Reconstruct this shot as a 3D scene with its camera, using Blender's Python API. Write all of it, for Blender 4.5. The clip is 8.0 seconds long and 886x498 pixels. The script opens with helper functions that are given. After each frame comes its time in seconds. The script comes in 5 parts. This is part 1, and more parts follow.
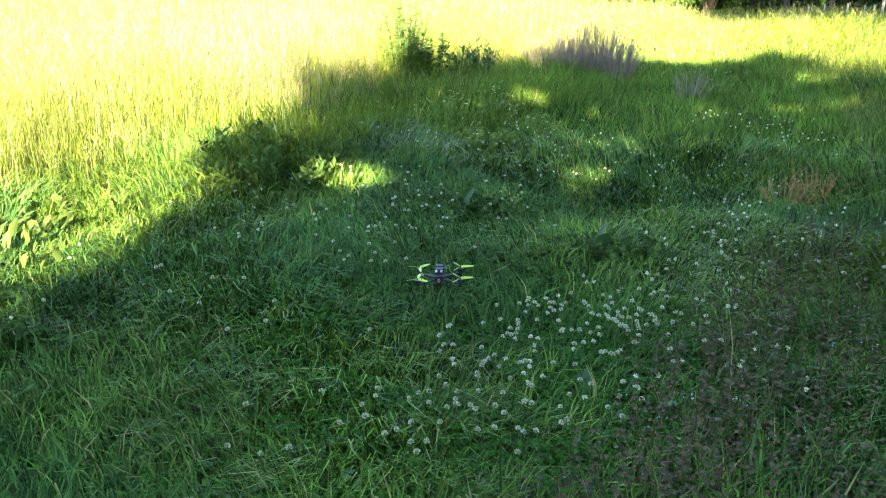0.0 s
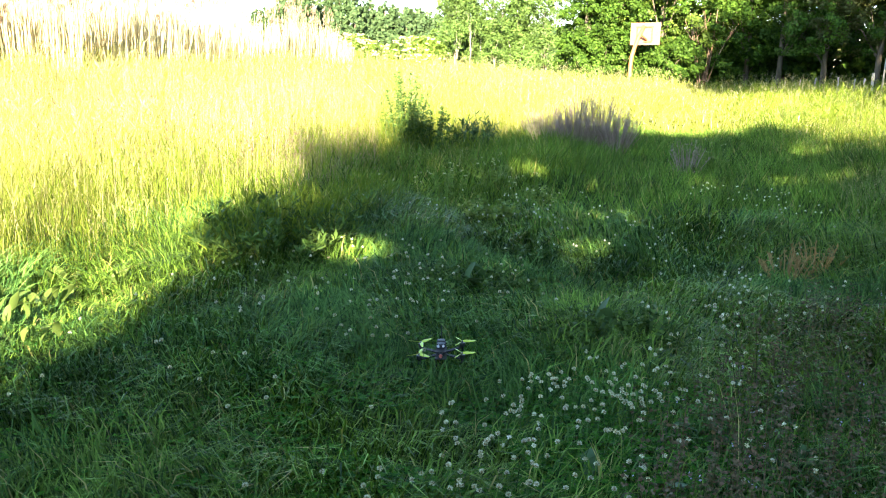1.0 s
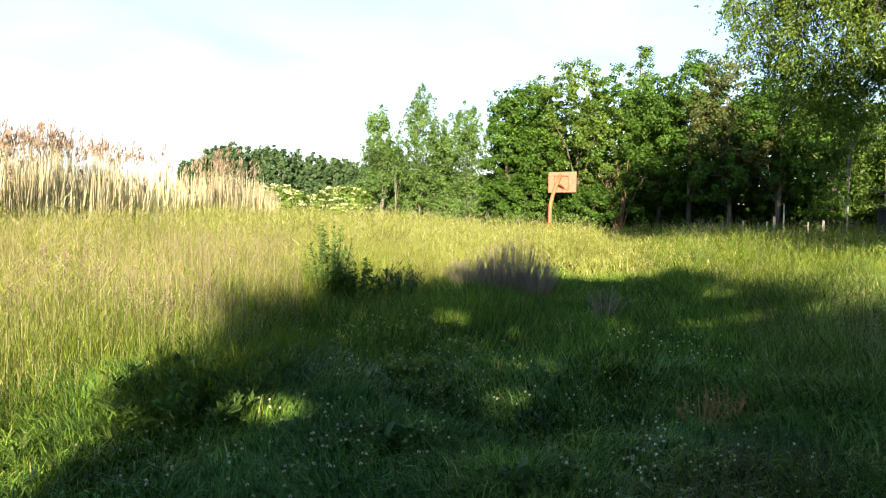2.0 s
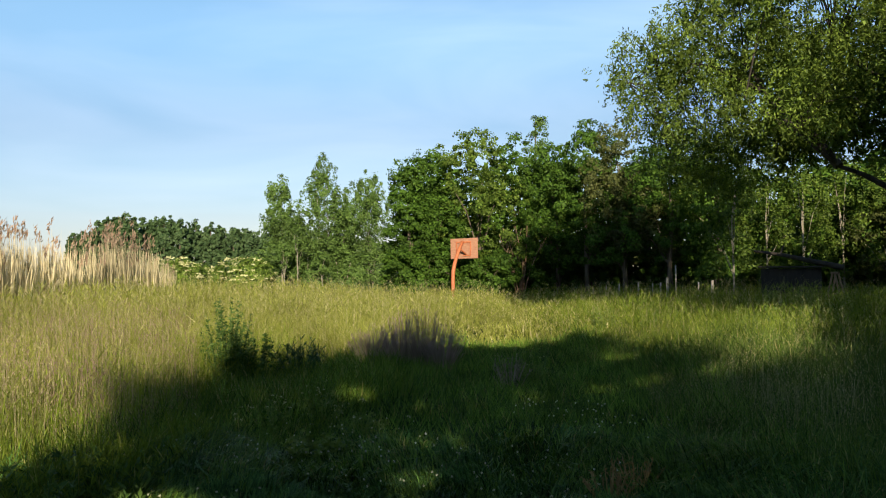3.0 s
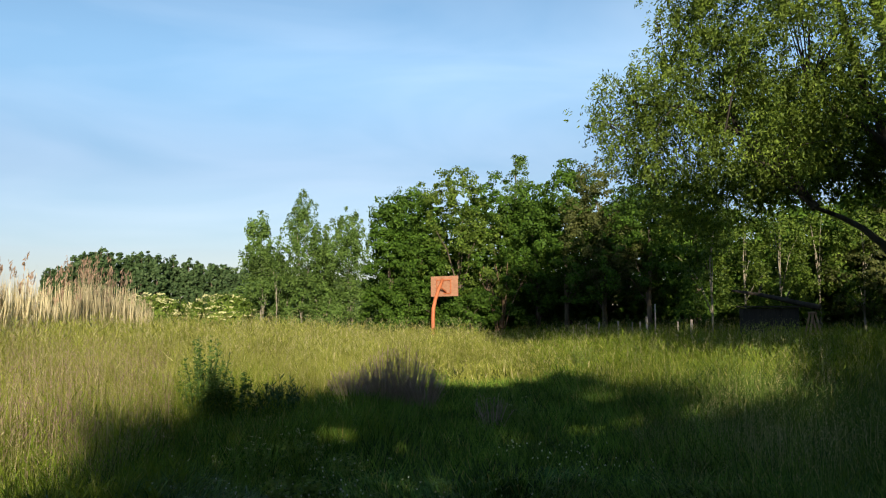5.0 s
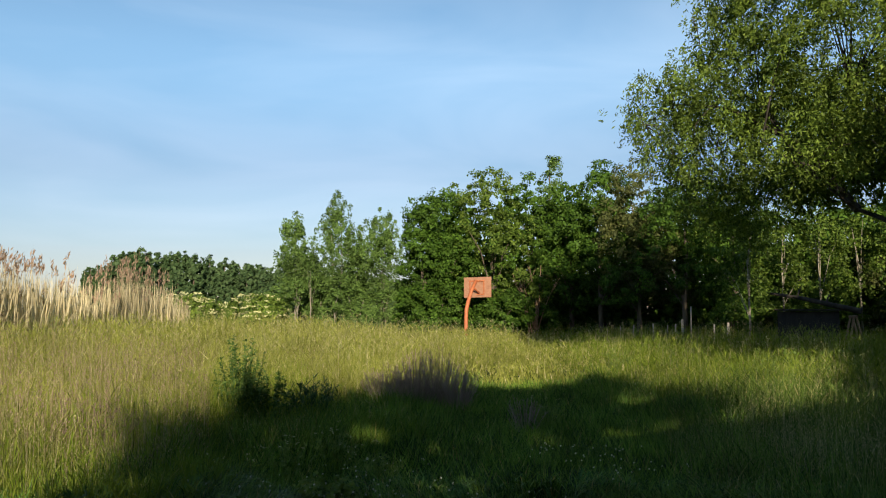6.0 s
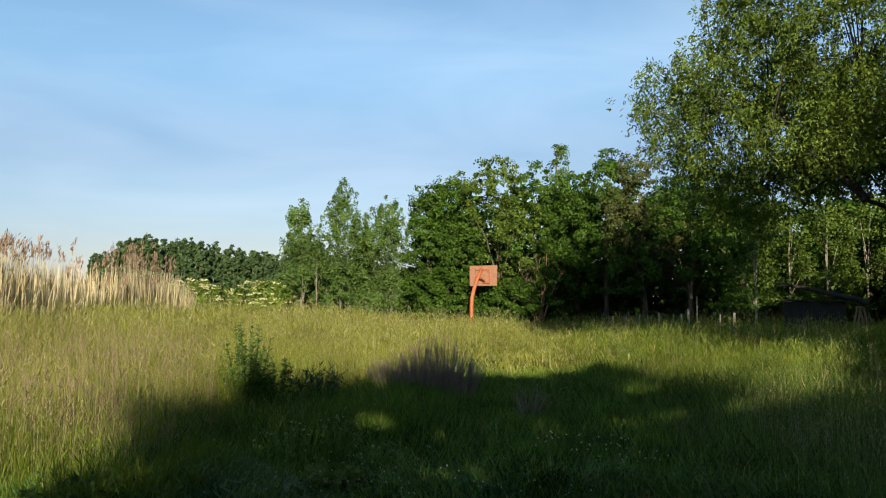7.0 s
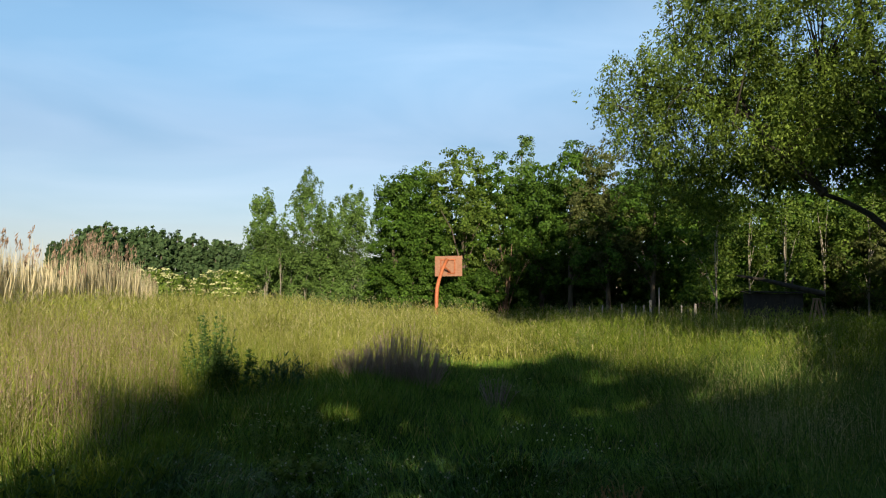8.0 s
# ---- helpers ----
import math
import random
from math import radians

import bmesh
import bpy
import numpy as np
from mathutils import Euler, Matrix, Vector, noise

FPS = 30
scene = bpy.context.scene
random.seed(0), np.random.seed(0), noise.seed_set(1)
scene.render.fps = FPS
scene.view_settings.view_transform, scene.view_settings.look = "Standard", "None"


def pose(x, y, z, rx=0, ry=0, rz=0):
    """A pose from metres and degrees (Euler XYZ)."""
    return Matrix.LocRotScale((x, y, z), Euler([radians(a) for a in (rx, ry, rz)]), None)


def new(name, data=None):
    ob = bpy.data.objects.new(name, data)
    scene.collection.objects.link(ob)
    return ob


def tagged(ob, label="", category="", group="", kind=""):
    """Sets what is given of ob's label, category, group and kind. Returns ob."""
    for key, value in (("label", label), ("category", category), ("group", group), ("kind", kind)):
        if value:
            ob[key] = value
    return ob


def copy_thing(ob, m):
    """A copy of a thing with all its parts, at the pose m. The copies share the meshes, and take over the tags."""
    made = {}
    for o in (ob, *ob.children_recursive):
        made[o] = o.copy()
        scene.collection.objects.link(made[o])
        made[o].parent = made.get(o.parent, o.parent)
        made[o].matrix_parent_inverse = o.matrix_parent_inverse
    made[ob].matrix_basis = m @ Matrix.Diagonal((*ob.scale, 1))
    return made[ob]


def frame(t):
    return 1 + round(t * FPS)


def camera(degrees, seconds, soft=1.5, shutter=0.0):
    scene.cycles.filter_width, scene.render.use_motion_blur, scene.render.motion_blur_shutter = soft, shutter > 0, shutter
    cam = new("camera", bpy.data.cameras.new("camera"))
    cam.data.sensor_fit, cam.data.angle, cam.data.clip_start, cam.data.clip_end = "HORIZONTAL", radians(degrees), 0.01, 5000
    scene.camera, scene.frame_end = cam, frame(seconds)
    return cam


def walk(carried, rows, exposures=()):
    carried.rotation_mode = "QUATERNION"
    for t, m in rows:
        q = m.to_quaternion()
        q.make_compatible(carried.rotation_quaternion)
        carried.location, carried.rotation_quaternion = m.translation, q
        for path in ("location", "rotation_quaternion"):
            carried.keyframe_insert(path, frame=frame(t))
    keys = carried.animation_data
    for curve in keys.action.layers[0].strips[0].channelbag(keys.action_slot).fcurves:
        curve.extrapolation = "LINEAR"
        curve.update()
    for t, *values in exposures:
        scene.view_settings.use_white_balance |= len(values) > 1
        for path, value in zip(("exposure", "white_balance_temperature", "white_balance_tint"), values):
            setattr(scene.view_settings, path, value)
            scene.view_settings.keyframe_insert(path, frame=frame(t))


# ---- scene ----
cam = camera(57.44, 8.0, soft=1.1)

# seconds, eye x, y, z, tilt up, turn to the right, lean to the left
STEPS = [
    (0, -0.075, -0.121, 1.385, -17.44, -13.58, 1.03),
    (0.5, -0.085, -0.120, 1.400, -15.93, -13.62, 1.05),
    (1, -0.091, -0.120, 1.416, -12.63, -13.58, 1.08),
    (1.5, -0.060, -0.128, 1.459, -7.79, -12.07, 0.88),
    (2, -0.011, -0.144, 1.507, -2.41, -8.69, 0.38),
    (2.2, 0.006, -0.166, 1.516, -0.53, -7.18, 0.08),
    (3.3, -0.003, -0.011, 1.595, 2.30, -0.55, -1.31),
    (3.5, -0.004, -0.003, 1.598, 2.27, 0.00, -1.40),
    (4, -0.012, -0.024, 1.596, 3.03, 0.39, -1.39),
    (4.5, -0.034, -0.026, 1.601, 4.67, 0.34, -1.06),
    (6, -0.043, -0.009, 1.600, 4.97, -2.74, -0.35),
    (6.5, -0.046, -0.004, 1.597, 4.60, -3.42, -0.13),
    (7, -0.056, 0.010, 1.598, 4.14, -3.15, 0.04),
    (7.5, -0.068, 0.015, 1.606, 3.72, -1.94, 0.14),
    (8, -0.080, 0.016, 1.612, 3.44, -0.66, 0.22),
]
PATH = [(t, pose(x, y, z, 90 + tilt, 0, -turn) @ pose(0, 0, 0, 0, 0, lean)) for t, x, y, z, tilt, turn, lean in STEPS]
EXPOSURES = [(0.0, 3.76), (1.0, 3.44), (1.5, 2.84), (2.0, 1.98), (2.2, 1.62), (3.3, 0.87), (4.7, 0.87), (5.8, 0.75), (8.0, 0.75)]
walk(cam, PATH, EXPOSURES)

# ---- sky and sun ----
SUN_TURN, SUN_UP = 8.0, 20.0        # the light travels forward and this far to the left; height of the sun
TRAVEL = Vector((-math.sin(radians(SUN_TURN)) * math.cos(radians(SUN_UP)), math.cos(radians(SUN_TURN)) * math.cos(radians(SUN_UP)), -math.sin(radians(SUN_UP))))

world = bpy.data.worlds.new("sky")
scene.world = world
world.use_nodes = True
wn, wl = world.node_tree.nodes, world.node_tree.links
wn.clear()
sky = wn.new("ShaderNodeTexSky")
sky.sky_type, sky.sun_disc = "NISHITA", False
sky.sun_elevation, sky.sun_rotation = radians(SUN_UP), radians(180 - SUN_TURN)
sky.air_density, sky.dust_density, sky.ozone_density = 1.0, 0.15, 1.8
coord = wn.new("ShaderNodeTexCoord")
stretch = wn.new("ShaderNodeMapping")
stretch.inputs["Scale"].default_value = (1.6, 1.6, 7.0)
stretch.inputs["Rotation"].default_value = (0.0, radians(14), 0.0)
streak = wn.new("ShaderNodeTexNoise")
streak.inputs["Scale"].default_value, streak.inputs["Detail"].default_value = 1.6, 4.0
streak.inputs["Distortion"].default_value = 0.6
veil = wn.new("ShaderNodeMapRange")
veil.inputs["From Min"].default_value, veil.inputs["From Max"].default_value = 0.36, 0.78
veil.inputs["To Max"].default_value = 0.7
pale = wn.new("ShaderNodeHueSaturation")
pale.inputs["Saturation"].default_value, pale.inputs["Value"].default_value = 0.75, 1.18
thin = wn.new("ShaderNodeMixRGB")
back = wn.new("ShaderNodeBackground")
back.inputs["Strength"].default_value = 0.107
sky_out = wn.new("ShaderNodeOutputWorld")
wl.new(coord.outputs["Generated"], stretch.inputs["Vector"])
wl.new(stretch.outputs["Vector"], streak.inputs["Vector"])
wl.new(streak.outputs[0], veil.inputs["Value"])
wl.new(veil.outputs["Result"], thin.inputs["Fac"])
rich = wn.new("ShaderNodeHueSaturation")
rich.inputs["Saturation"].default_value, rich.inputs["Hue"].default_value = 1.06, 0.493
wl.new(sky.outputs[0], rich.inputs["Color"])
wl.new(rich.outputs[0], thin.inputs["Color1"])
wl.new(rich.outputs[0], pale.inputs["Color"])
wl.new(pale.outputs[0], thin.inputs["Color2"])
apart = wn.new("ShaderNodeSeparateXYZ")
depth = wn.new("ShaderNodeValToRGB")
depth.color_ramp.interpolation = "EASE"
for at_z, shade in ((0.0, 0.38), (0.16, 0.59), (0.32, 0.88), (1.0, 0.30)):
    step = depth.color_ramp.elements[0] if at_z == 0.0 else depth.color_ramp.elements[-1] if at_z == 1.0 else depth.color_ramp.elements.new(at_z)
    step.color = (shade * (1.02 if at_z < 0.3 else 1.0), shade * (0.95 if at_z < 0.3 else 1.0), shade * (1.1 if at_z == 0.0 else 1.01 if at_z < 0.3 else 1.0), 1)
grade = wn.new("ShaderNodeMixRGB")
grade.blend_type = "MULTIPLY"
grade.inputs["Fac"].default_value = 1.0
wl.new(coord.outputs["Generated"], apart.inputs[0])
wl.new(apart.outputs["Z"], depth.inputs["Fac"])
wl.new(thin.outputs[0], grade.inputs["Color1"])
wl.new(depth.outputs["Color"], grade.inputs["Color2"])
wl.new(grade.outputs[0], back.inputs["Color"])
wl.new(back.outputs[0], sky_out.inputs["Surface"])

sun = new("sun", bpy.data.lights.new("sun", "SUN"))
sun.data.energy, sun.data.angle, sun.data.color = 5.0, radians(0.53), (1.0, 0.87, 0.64)
sun.rotation_mode = "QUATERNION"
sun.rotation_quaternion = TRAVEL.to_track_quat("-Z", "Y")

# ---- materials ----
def leaf_mat(name, dark, light, through_light=0.35, rough=0.5, dry=None, dry_part=0.0, patch=0.35, gloss=0.15):
    """Foliage: colour differs from blade to blade and in broad patches; light shines through it."""
    m = bpy.data.materials.new(name)
    m.use_nodes = True
    n, l = m.node_tree.nodes, m.node_tree.links
    n.clear()
    geo = n.new("ShaderNodeNewGeometry")
    ramp = n.new("ShaderNodeValToRGB")
    ramp.color_ramp.elements[0].color = (*dark, 1)
    ramp.color_ramp.elements[1].color = (*light, 1)
    if dry:
        ramp.color_ramp.elements[1].position = 1.0 - dry_part - 0.02
        e = ramp.color_ramp.elements.new(1.0 - dry_part)
        e.color = (*dry, 1)
    l.new(geo.outputs["Random Per Island"], ramp.inputs["Fac"])
    pos = n.new("ShaderNodeTexCoord")
    spread = n.new("ShaderNodeTexNoise")
    spread.inputs["Scale"].default_value, spread.inputs["Detail"].default_value = patch, 3.0
    l.new(pos.outputs["Object"], spread.inputs["Vector"])
    val = n.new("ShaderNodeMapRange")
    val.inputs["From Min"].default_value, val.inputs["From Max"].default_value = 0.3, 0.7
    val.inputs["To Min"].default_value, val.inputs["To Max"].default_value = 0.55, 1.4
    l.new(spread.outputs[0], val.inputs["Value"])
    hue = n.new("ShaderNodeHueSaturation")
    l.new(val.outputs["Result"], hue.inputs["Value"])
    l.new(ramp.outputs["Color"], hue.inputs["Color"])
    surf = n.new("ShaderNodeBsdfPrincipled")
    surf.inputs["Roughness"].default_value = rough
    surf.inputs["Specular IOR Level"].default_value = gloss
    l.new(hue.outputs["Color"], surf.inputs["Base Color"])
    glow = n.new("ShaderNodeBsdfTranslucent")
    warm = n.new("ShaderNodeMixRGB")
    warm.blend_type = "MULTIPLY"
    warm.inputs["Fac"].default_value = 1.0
    warm.inputs["Color2"].default_value = (1.3, 1.3, 0.65, 1)
    l.new(hue.outputs["Color"], warm.inputs["Color1"])
    l.new(warm.outputs["Color"], glow.inputs["Color"])
    mix = n.new("ShaderNodeMixShader")
    mix.inputs["Fac"].default_value = through_light
    l.new(surf.outputs[0], mix.inputs[1])
    l.new(glow.outputs[0], mix.inputs[2])
    out = n.new("ShaderNodeOutputMaterial")
    l.new(mix.outputs[0], out.inputs["Surface"])
    return m


def solid_mat(name, a, b, scale=6.0, rough=0.8, metal=0.0, bump=0.3, stretch_z=1.0):
    """A rough solid surface with two colours broken up by coarse and fine noise, and a fine relief."""
    m = bpy.data.materials.new(name)
    m.use_nodes = True
    n, l = m.node_tree.nodes, m.node_tree.links
    surf = n["Principled BSDF"]
    pos = n.new("ShaderNodeTexCoord")
    mp = n.new("ShaderNodeMapping")
    mp.inputs["Scale"].default_value = (1, 1, stretch_z)
    coarse = n.new("ShaderNodeTexNoise")
    coarse.inputs["Scale"].default_value, coarse.inputs["Detail"].default_value = scale, 6.0
    fine = n.new("ShaderNodeTexNoise")
    fine.inputs["Scale"].default_value, fine.inputs["Detail"].default_value = scale * 9, 4.0
    ramp = n.new("ShaderNodeValToRGB")
    ramp.color_ramp.elements[0].position, ramp.color_ramp.elements[1].position = 0.35, 0.65
    ramp.color_ramp.elements[0].color, ramp.color_ramp.elements[1].color = (*a, 1), (*b, 1)
    add = n.new("ShaderNodeMath")
    add.operation = "MULTIPLY_ADD"
    add.inputs[1].default_value, add.inputs[2].default_value = 0.35, 0.0
    total = n.new("ShaderNodeMath")
    total.operation = "MULTIPLY_ADD"
    total.inputs[1].default_value = 0.65
    rel = n.new("ShaderNodeBump")
    rel.inputs["Strength"].default_value, rel.inputs["Distance"].default_value = bump, 0.02
    l.new(pos.outputs["Object"], mp.inputs["Vector"])
    l.new(mp.outputs["Vector"], coarse.inputs["Vector"])
    l.new(mp.outputs["Vector"], fine.inputs["Vector"])
    l.new(fine.outputs[0], add.inputs[0])
    l.new(coarse.outputs[0], total.inputs[0])
    l.new(add.outputs[0], total.inputs[2])
    l.new(total.outputs[0], ramp.inputs["Fac"])
    l.new(total.outputs[0], rel.inputs["Height"])
    l.new(ramp.outputs["Color"], surf.inputs["Base Color"])
    l.new(rel.outputs["Normal"], surf.inputs["Normal"])
    surf.inputs["Roughness"].default_value, surf.inputs["Metallic"].default_value = rough, metal
    return m


M_SOIL = solid_mat("soil_and_thatch", (0.012, 0.028, 0.006), (0.036, 0.060, 0.014), 3.0, 0.95)
M_SOIL.node_tree.nodes["Principled BSDF"].inputs["Specular IOR Level"].default_value = 0.05
M_LAWN = leaf_mat("short_grass", (0.008, 0.032, 0.003), (0.200, 0.325, 0.050), 0.20, 0.45, (0.36, 0.31, 0.11), 0.035, 1.5, 0.10)
M_BLUE = leaf_mat("bluish_grass", (0.012, 0.042, 0.010), (0.135, 0.260, 0.062), 0.15, 0.55, None, 0, 1.5, 0.05)
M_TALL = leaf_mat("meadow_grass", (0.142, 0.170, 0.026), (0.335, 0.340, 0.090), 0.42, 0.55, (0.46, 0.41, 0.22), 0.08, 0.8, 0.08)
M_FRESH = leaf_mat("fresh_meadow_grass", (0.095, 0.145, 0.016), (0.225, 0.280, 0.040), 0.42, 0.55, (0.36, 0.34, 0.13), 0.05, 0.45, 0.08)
# greener grass of middle height; its tones are also darkened to deepen the shade
M_MID = leaf_mat("shade_toned_mid_grass", (0.028, 0.064, 0.011), (0.160, 0.222, 0.050), 0.35, 0.5, (0.36, 0.32, 0.15), 0.06, 0.6, 0.08)
M_SEED = leaf_mat("grass_panicles", (0.26, 0.235, 0.12), (0.45, 0.40, 0.24), 0.35, 0.7)
M_PINK = leaf_mat("pinkish_panicles", (0.20, 0.135, 0.110), (0.34, 0.245, 0.195), 0.3, 0.7)
M_CLOVER = leaf_mat("clover_leaves", (0.013, 0.070, 0.006), (0.070, 0.200, 0.016), 0.25, 0.6, None, 0, 0.35, 0.05)
M_NETTLE = leaf_mat("brownish_nettle", (0.046, 0.064, 0.026), (0.185, 0.118, 0.080), 0.25, 0.6)
M_DOCK = leaf_mat("broad_leaves", (0.060, 0.105, 0.022), (0.145, 0.200, 0.050), 0.30, 0.5, None, 0, 3.0, 0.08)
M_DARKWEED = leaf_mat("dark_weed_leaves", (0.036, 0.078, 0.030), (0.095, 0.165, 0.066), 0.25, 0.45)
M_YELLOWWEED = leaf_mat("yellowish_leaves", (0.120, 0.190, 0.040), (0.220, 0.280, 0.070), 0.35, 0.5)
M_DRY = leaf_mat("dry_purplish_stems", (0.260, 0.180, 0.150), (0.420, 0.320, 0.270), 0.15, 0.8)
M_REED = leaf_mat("dry_reed", (0.34, 0.285, 0.165), (0.60, 0.525, 0.36), 0.20, 0.6)
M_PLUME = leaf_mat("reed_plumes", (0.24, 0.160, 0.125), (0.40, 0.29, 0.225), 0.35, 0.9)
M_REEDLEAF = leaf_mat("young_reed_leaves", (0.090, 0.150, 0.065), (0.170, 0.230, 0.100), 0.3, 0.5)
M_LEAF = leaf_mat("mid_green_leaves", (0.028, 0.066, 0.009), (0.098, 0.178, 0.026), 0.34, 0.5, None, 0, 0.35, 0.10)
M_LEAF_Y = leaf_mat("yellow_green_leaves", (0.042, 0.082, 0.012), (0.150, 0.215, 0.036), 0.35, 0.5)
M_LEAF_G = leaf_mat("grey_green_poplar_leaves", (0.058, 0.110, 0.024), (0.150, 0.235, 0.060), 0.28, 0.45)
M_LEAF_B = leaf_mat("brownish_green_leaves", (0.055, 0.072, 0.020), (0.120, 0.132, 0.045), 0.30, 0.5)
M_WILLOW = leaf_mat("willow_leaves", (0.044, 0.075, 0.012), (0.190, 0.265, 0.046), 0.36, 0.5, None, 0, 1.3)
M_FAR = leaf_mat("far_wood_leaves", (0.034, 0.070, 0.026), (0.090, 0.140, 0.056), 0.2, 0.6, None, 0, 0.08)
M_BARK = solid_mat("grey_brown_bark", (0.06, 0.045, 0.032), (0.16, 0.125, 0.09), 4.0, 0.9, 0, 0.8, 0.3)
M_DARKBARK = solid_mat("dark_willow_bark", (0.020, 0.016, 0.012), (0.065, 0.052, 0.040), 4.0, 0.95, 0, 0.8, 0.3)
M_DRYBARK = solid_mat("dry_brown_bark", (0.15, 0.09, 0.055), (0.30, 0.20, 0.13), 4.0, 0.9, 0, 0.6, 0.3)
M_PALEBARK = solid_mat("pale_bark", (0.15, 0.13, 0.10), (0.30, 0.27, 0.21), 5.0, 0.85, 0, 0.5)
M_ELDER = leaf_mat("elder_leaves", (0.070, 0.125, 0.020), (0.180, 0.245, 0.045), 0.35, 0.5)
M_BLOOM = leaf_mat("creamy_blossom", (0.44, 0.44, 0.20), (0.64, 0.63, 0.38), 0.2, 0.8)
M_WHITE = leaf_mat("white_florets", (0.52, 0.51, 0.38), (0.80, 0.79, 0.68), 0.25, 0.7, (0.34, 0.28, 0.15), 0.14)


# ---- mesh helpers ----
def raw_mesh(name, verts, quads=None, tris=None):
    """A mesh from arrays of corners, four-sided and three-sided faces."""
    quads = np.zeros((0, 4), int) if quads is None else np.asarray(quads, int)
    tris = np.zeros((0, 3), int) if tris is None else np.asarray(tris, int)
    me = bpy.data.meshes.new(name)
    verts = np.asarray(verts, np.float32)
    me.vertices.add(len(verts))
    me.vertices.foreach_set("co", verts.ravel())
    loops = np.concatenate([quads.ravel(), tris.ravel()]).astype(np.int32)
    starts = np.concatenate([np.arange(len(quads)) * 4, len(quads) * 4 + np.arange(len(tris)) * 3]).astype(np.int32)
    me.loops.add(len(loops))
    me.loops.foreach_set("vertex_index", loops)
    me.polygons.add(len(starts))
    me.polygons.foreach_set("loop_start", starts)
    me.update(calc_edges=True)
    return me


def put(name, me, mat, parent=None, label="", smooth=False):
    ob = new(name, me)
    me.materials.clear()
    me.materials.append(mat)
    if smooth:
        me.polygons.foreach_set("use_smooth", np.ones(len(me.polygons), bool))
    if parent:
        ob.parent = parent
    if label:
        tagged(ob, label)
    return ob


def part(name, bm, material, parent, label=""):
    me = bpy.data.meshes.new(name)
    bm.to_mesh(me)
    bm.free()
    return put(name, me, material, parent, label)


def thing(name, x, y, z, label, category, group="", kind=""):
    ob = new(name)
    ob.location = (x, y, z)
    ob.empty_display_size = 0.1
    return tagged(ob, label, category, group, kind)


def join(parts):
    """Arrays (verts, quads, tris) of several pieces as one."""
    vs, qs, ts, k = [], [], [], 0
    for v, q, t in parts:
        vs.append(v)
        if q is not None and len(q):
            qs.append(np.asarray(q) + k)
        if t is not None and len(t):
            ts.append(np.asarray(t) + k)
        k += len(v)
    return np.concatenate(vs), (np.concatenate(qs) if qs else None), (np.concatenate(ts) if ts else None)


def tube(points, radii, sides=7):
    """A tapered round limb along points."""
    pts = [Vector(p) for p in points]
    v, q = [], []
    for i, p in enumerate(pts):
        d = (pts[min(i + 1, len(pts) - 1)] - pts[max(i - 1, 0)]).normalized()
        a = d.cross(Vector((0.31, 0.95, 0.05))).normalized()
        b = d.cross(a)
        for k in range(sides):
            w = 2 * math.pi * k / sides
            v.append(p + (a * math.cos(w) + b * math.sin(w)) * radii[i])
    for i in range(len(pts) - 1):
        for k in range(sides):
            q.append((i * sides + k, i * sides + (k + 1) % sides, (i + 1) * sides + (k + 1) % sides, (i + 1) * sides + k))
    c = len(v)
    v.append(pts[-1])
    t = [((len(pts) - 1) * sides + k, (len(pts) - 1) * sides + (k + 1) % sides, c) for k in range(sides)]
    return np.array([tuple(p) for p in v]), np.array(q), np.array(t)


def blades(base, height, width, lean, rng, fold=0.35, comb=None):
    """Bent tapering blades: five corners each. comb: the way each one leans, else at random."""
    n = len(base)
    turn = rng.uniform(0, 2 * math.pi, n) if comb is None else comb - math.pi / 2
    side = np.stack([np.cos(turn), np.sin(turn), np.zeros(n)], 1) * (width * 0.5)[:, None]
    way = turn + math.pi / 2 + rng.normal(0, 0.6, n)
    bend = np.stack([np.cos(way), np.sin(way), np.zeros(n)], 1) * (lean * height)[:, None]
    up = np.zeros((n, 3))
    up[:, 2] = height
    drop = np.sqrt(np.clip(1 - lean * lean * 0.8, 0.1, 1))[:, None]
    mid = base + bend * fold + up * 0.58
    tip = base + bend + up * drop
    v = np.stack([base - side, base + side, mid - side * 0.8, mid + side * 0.8, tip], 1).reshape(-1, 3)
    k = np.arange(n)[:, None] * 5
    return v, k + np.array([[0, 1, 3, 2]]), k + np.array([[2, 3, 4]])


def spikes(base, height, width, lean, rng):
    """Plain pointed blades for far off: one triangle each."""
    n = len(base)
    turn = rng.uniform(0, 2 * math.pi, n)
    side = np.stack([np.cos(turn), np.sin(turn), np.zeros(n)], 1) * (width * 0.5)[:, None]
    way = rng.uniform(0, 2 * math.pi, n)
    tip = base + np.stack([np.cos(way) * lean * height, np.sin(way) * lean * height, height], 1)
    return np.stack([base - side, base + side, tip], 1).reshape(-1, 3), None, np.arange(n * 3).reshape(-1, 3)


def leaves(centre, length, width, along, rng, flip=1.0):
    """Pointed flat leaves: a rhombus each, long axis near along, turned at random about it."""
    n = len(centre)
    a = along + rng.normal(0, 0.35 * flip, (n, 3))
    a /= np.linalg.norm(a, axis=1)[:, None] + 1e-9
    r = rng.normal(0, 1, (n, 3))
    b = np.cross(a, r)
    b /= np.linalg.norm(b, axis=1)[:, None] + 1e-9
    a, b = a * (length * 0.5)[:, None], b * (width * 0.5)[:, None]
    v = np.stack([centre - a, centre + b - a * 0.1, centre + a, centre - b - a * 0.1], 1).reshape(-1, 3)
    return v, np.arange(n * 4).reshape(-1, 4), None


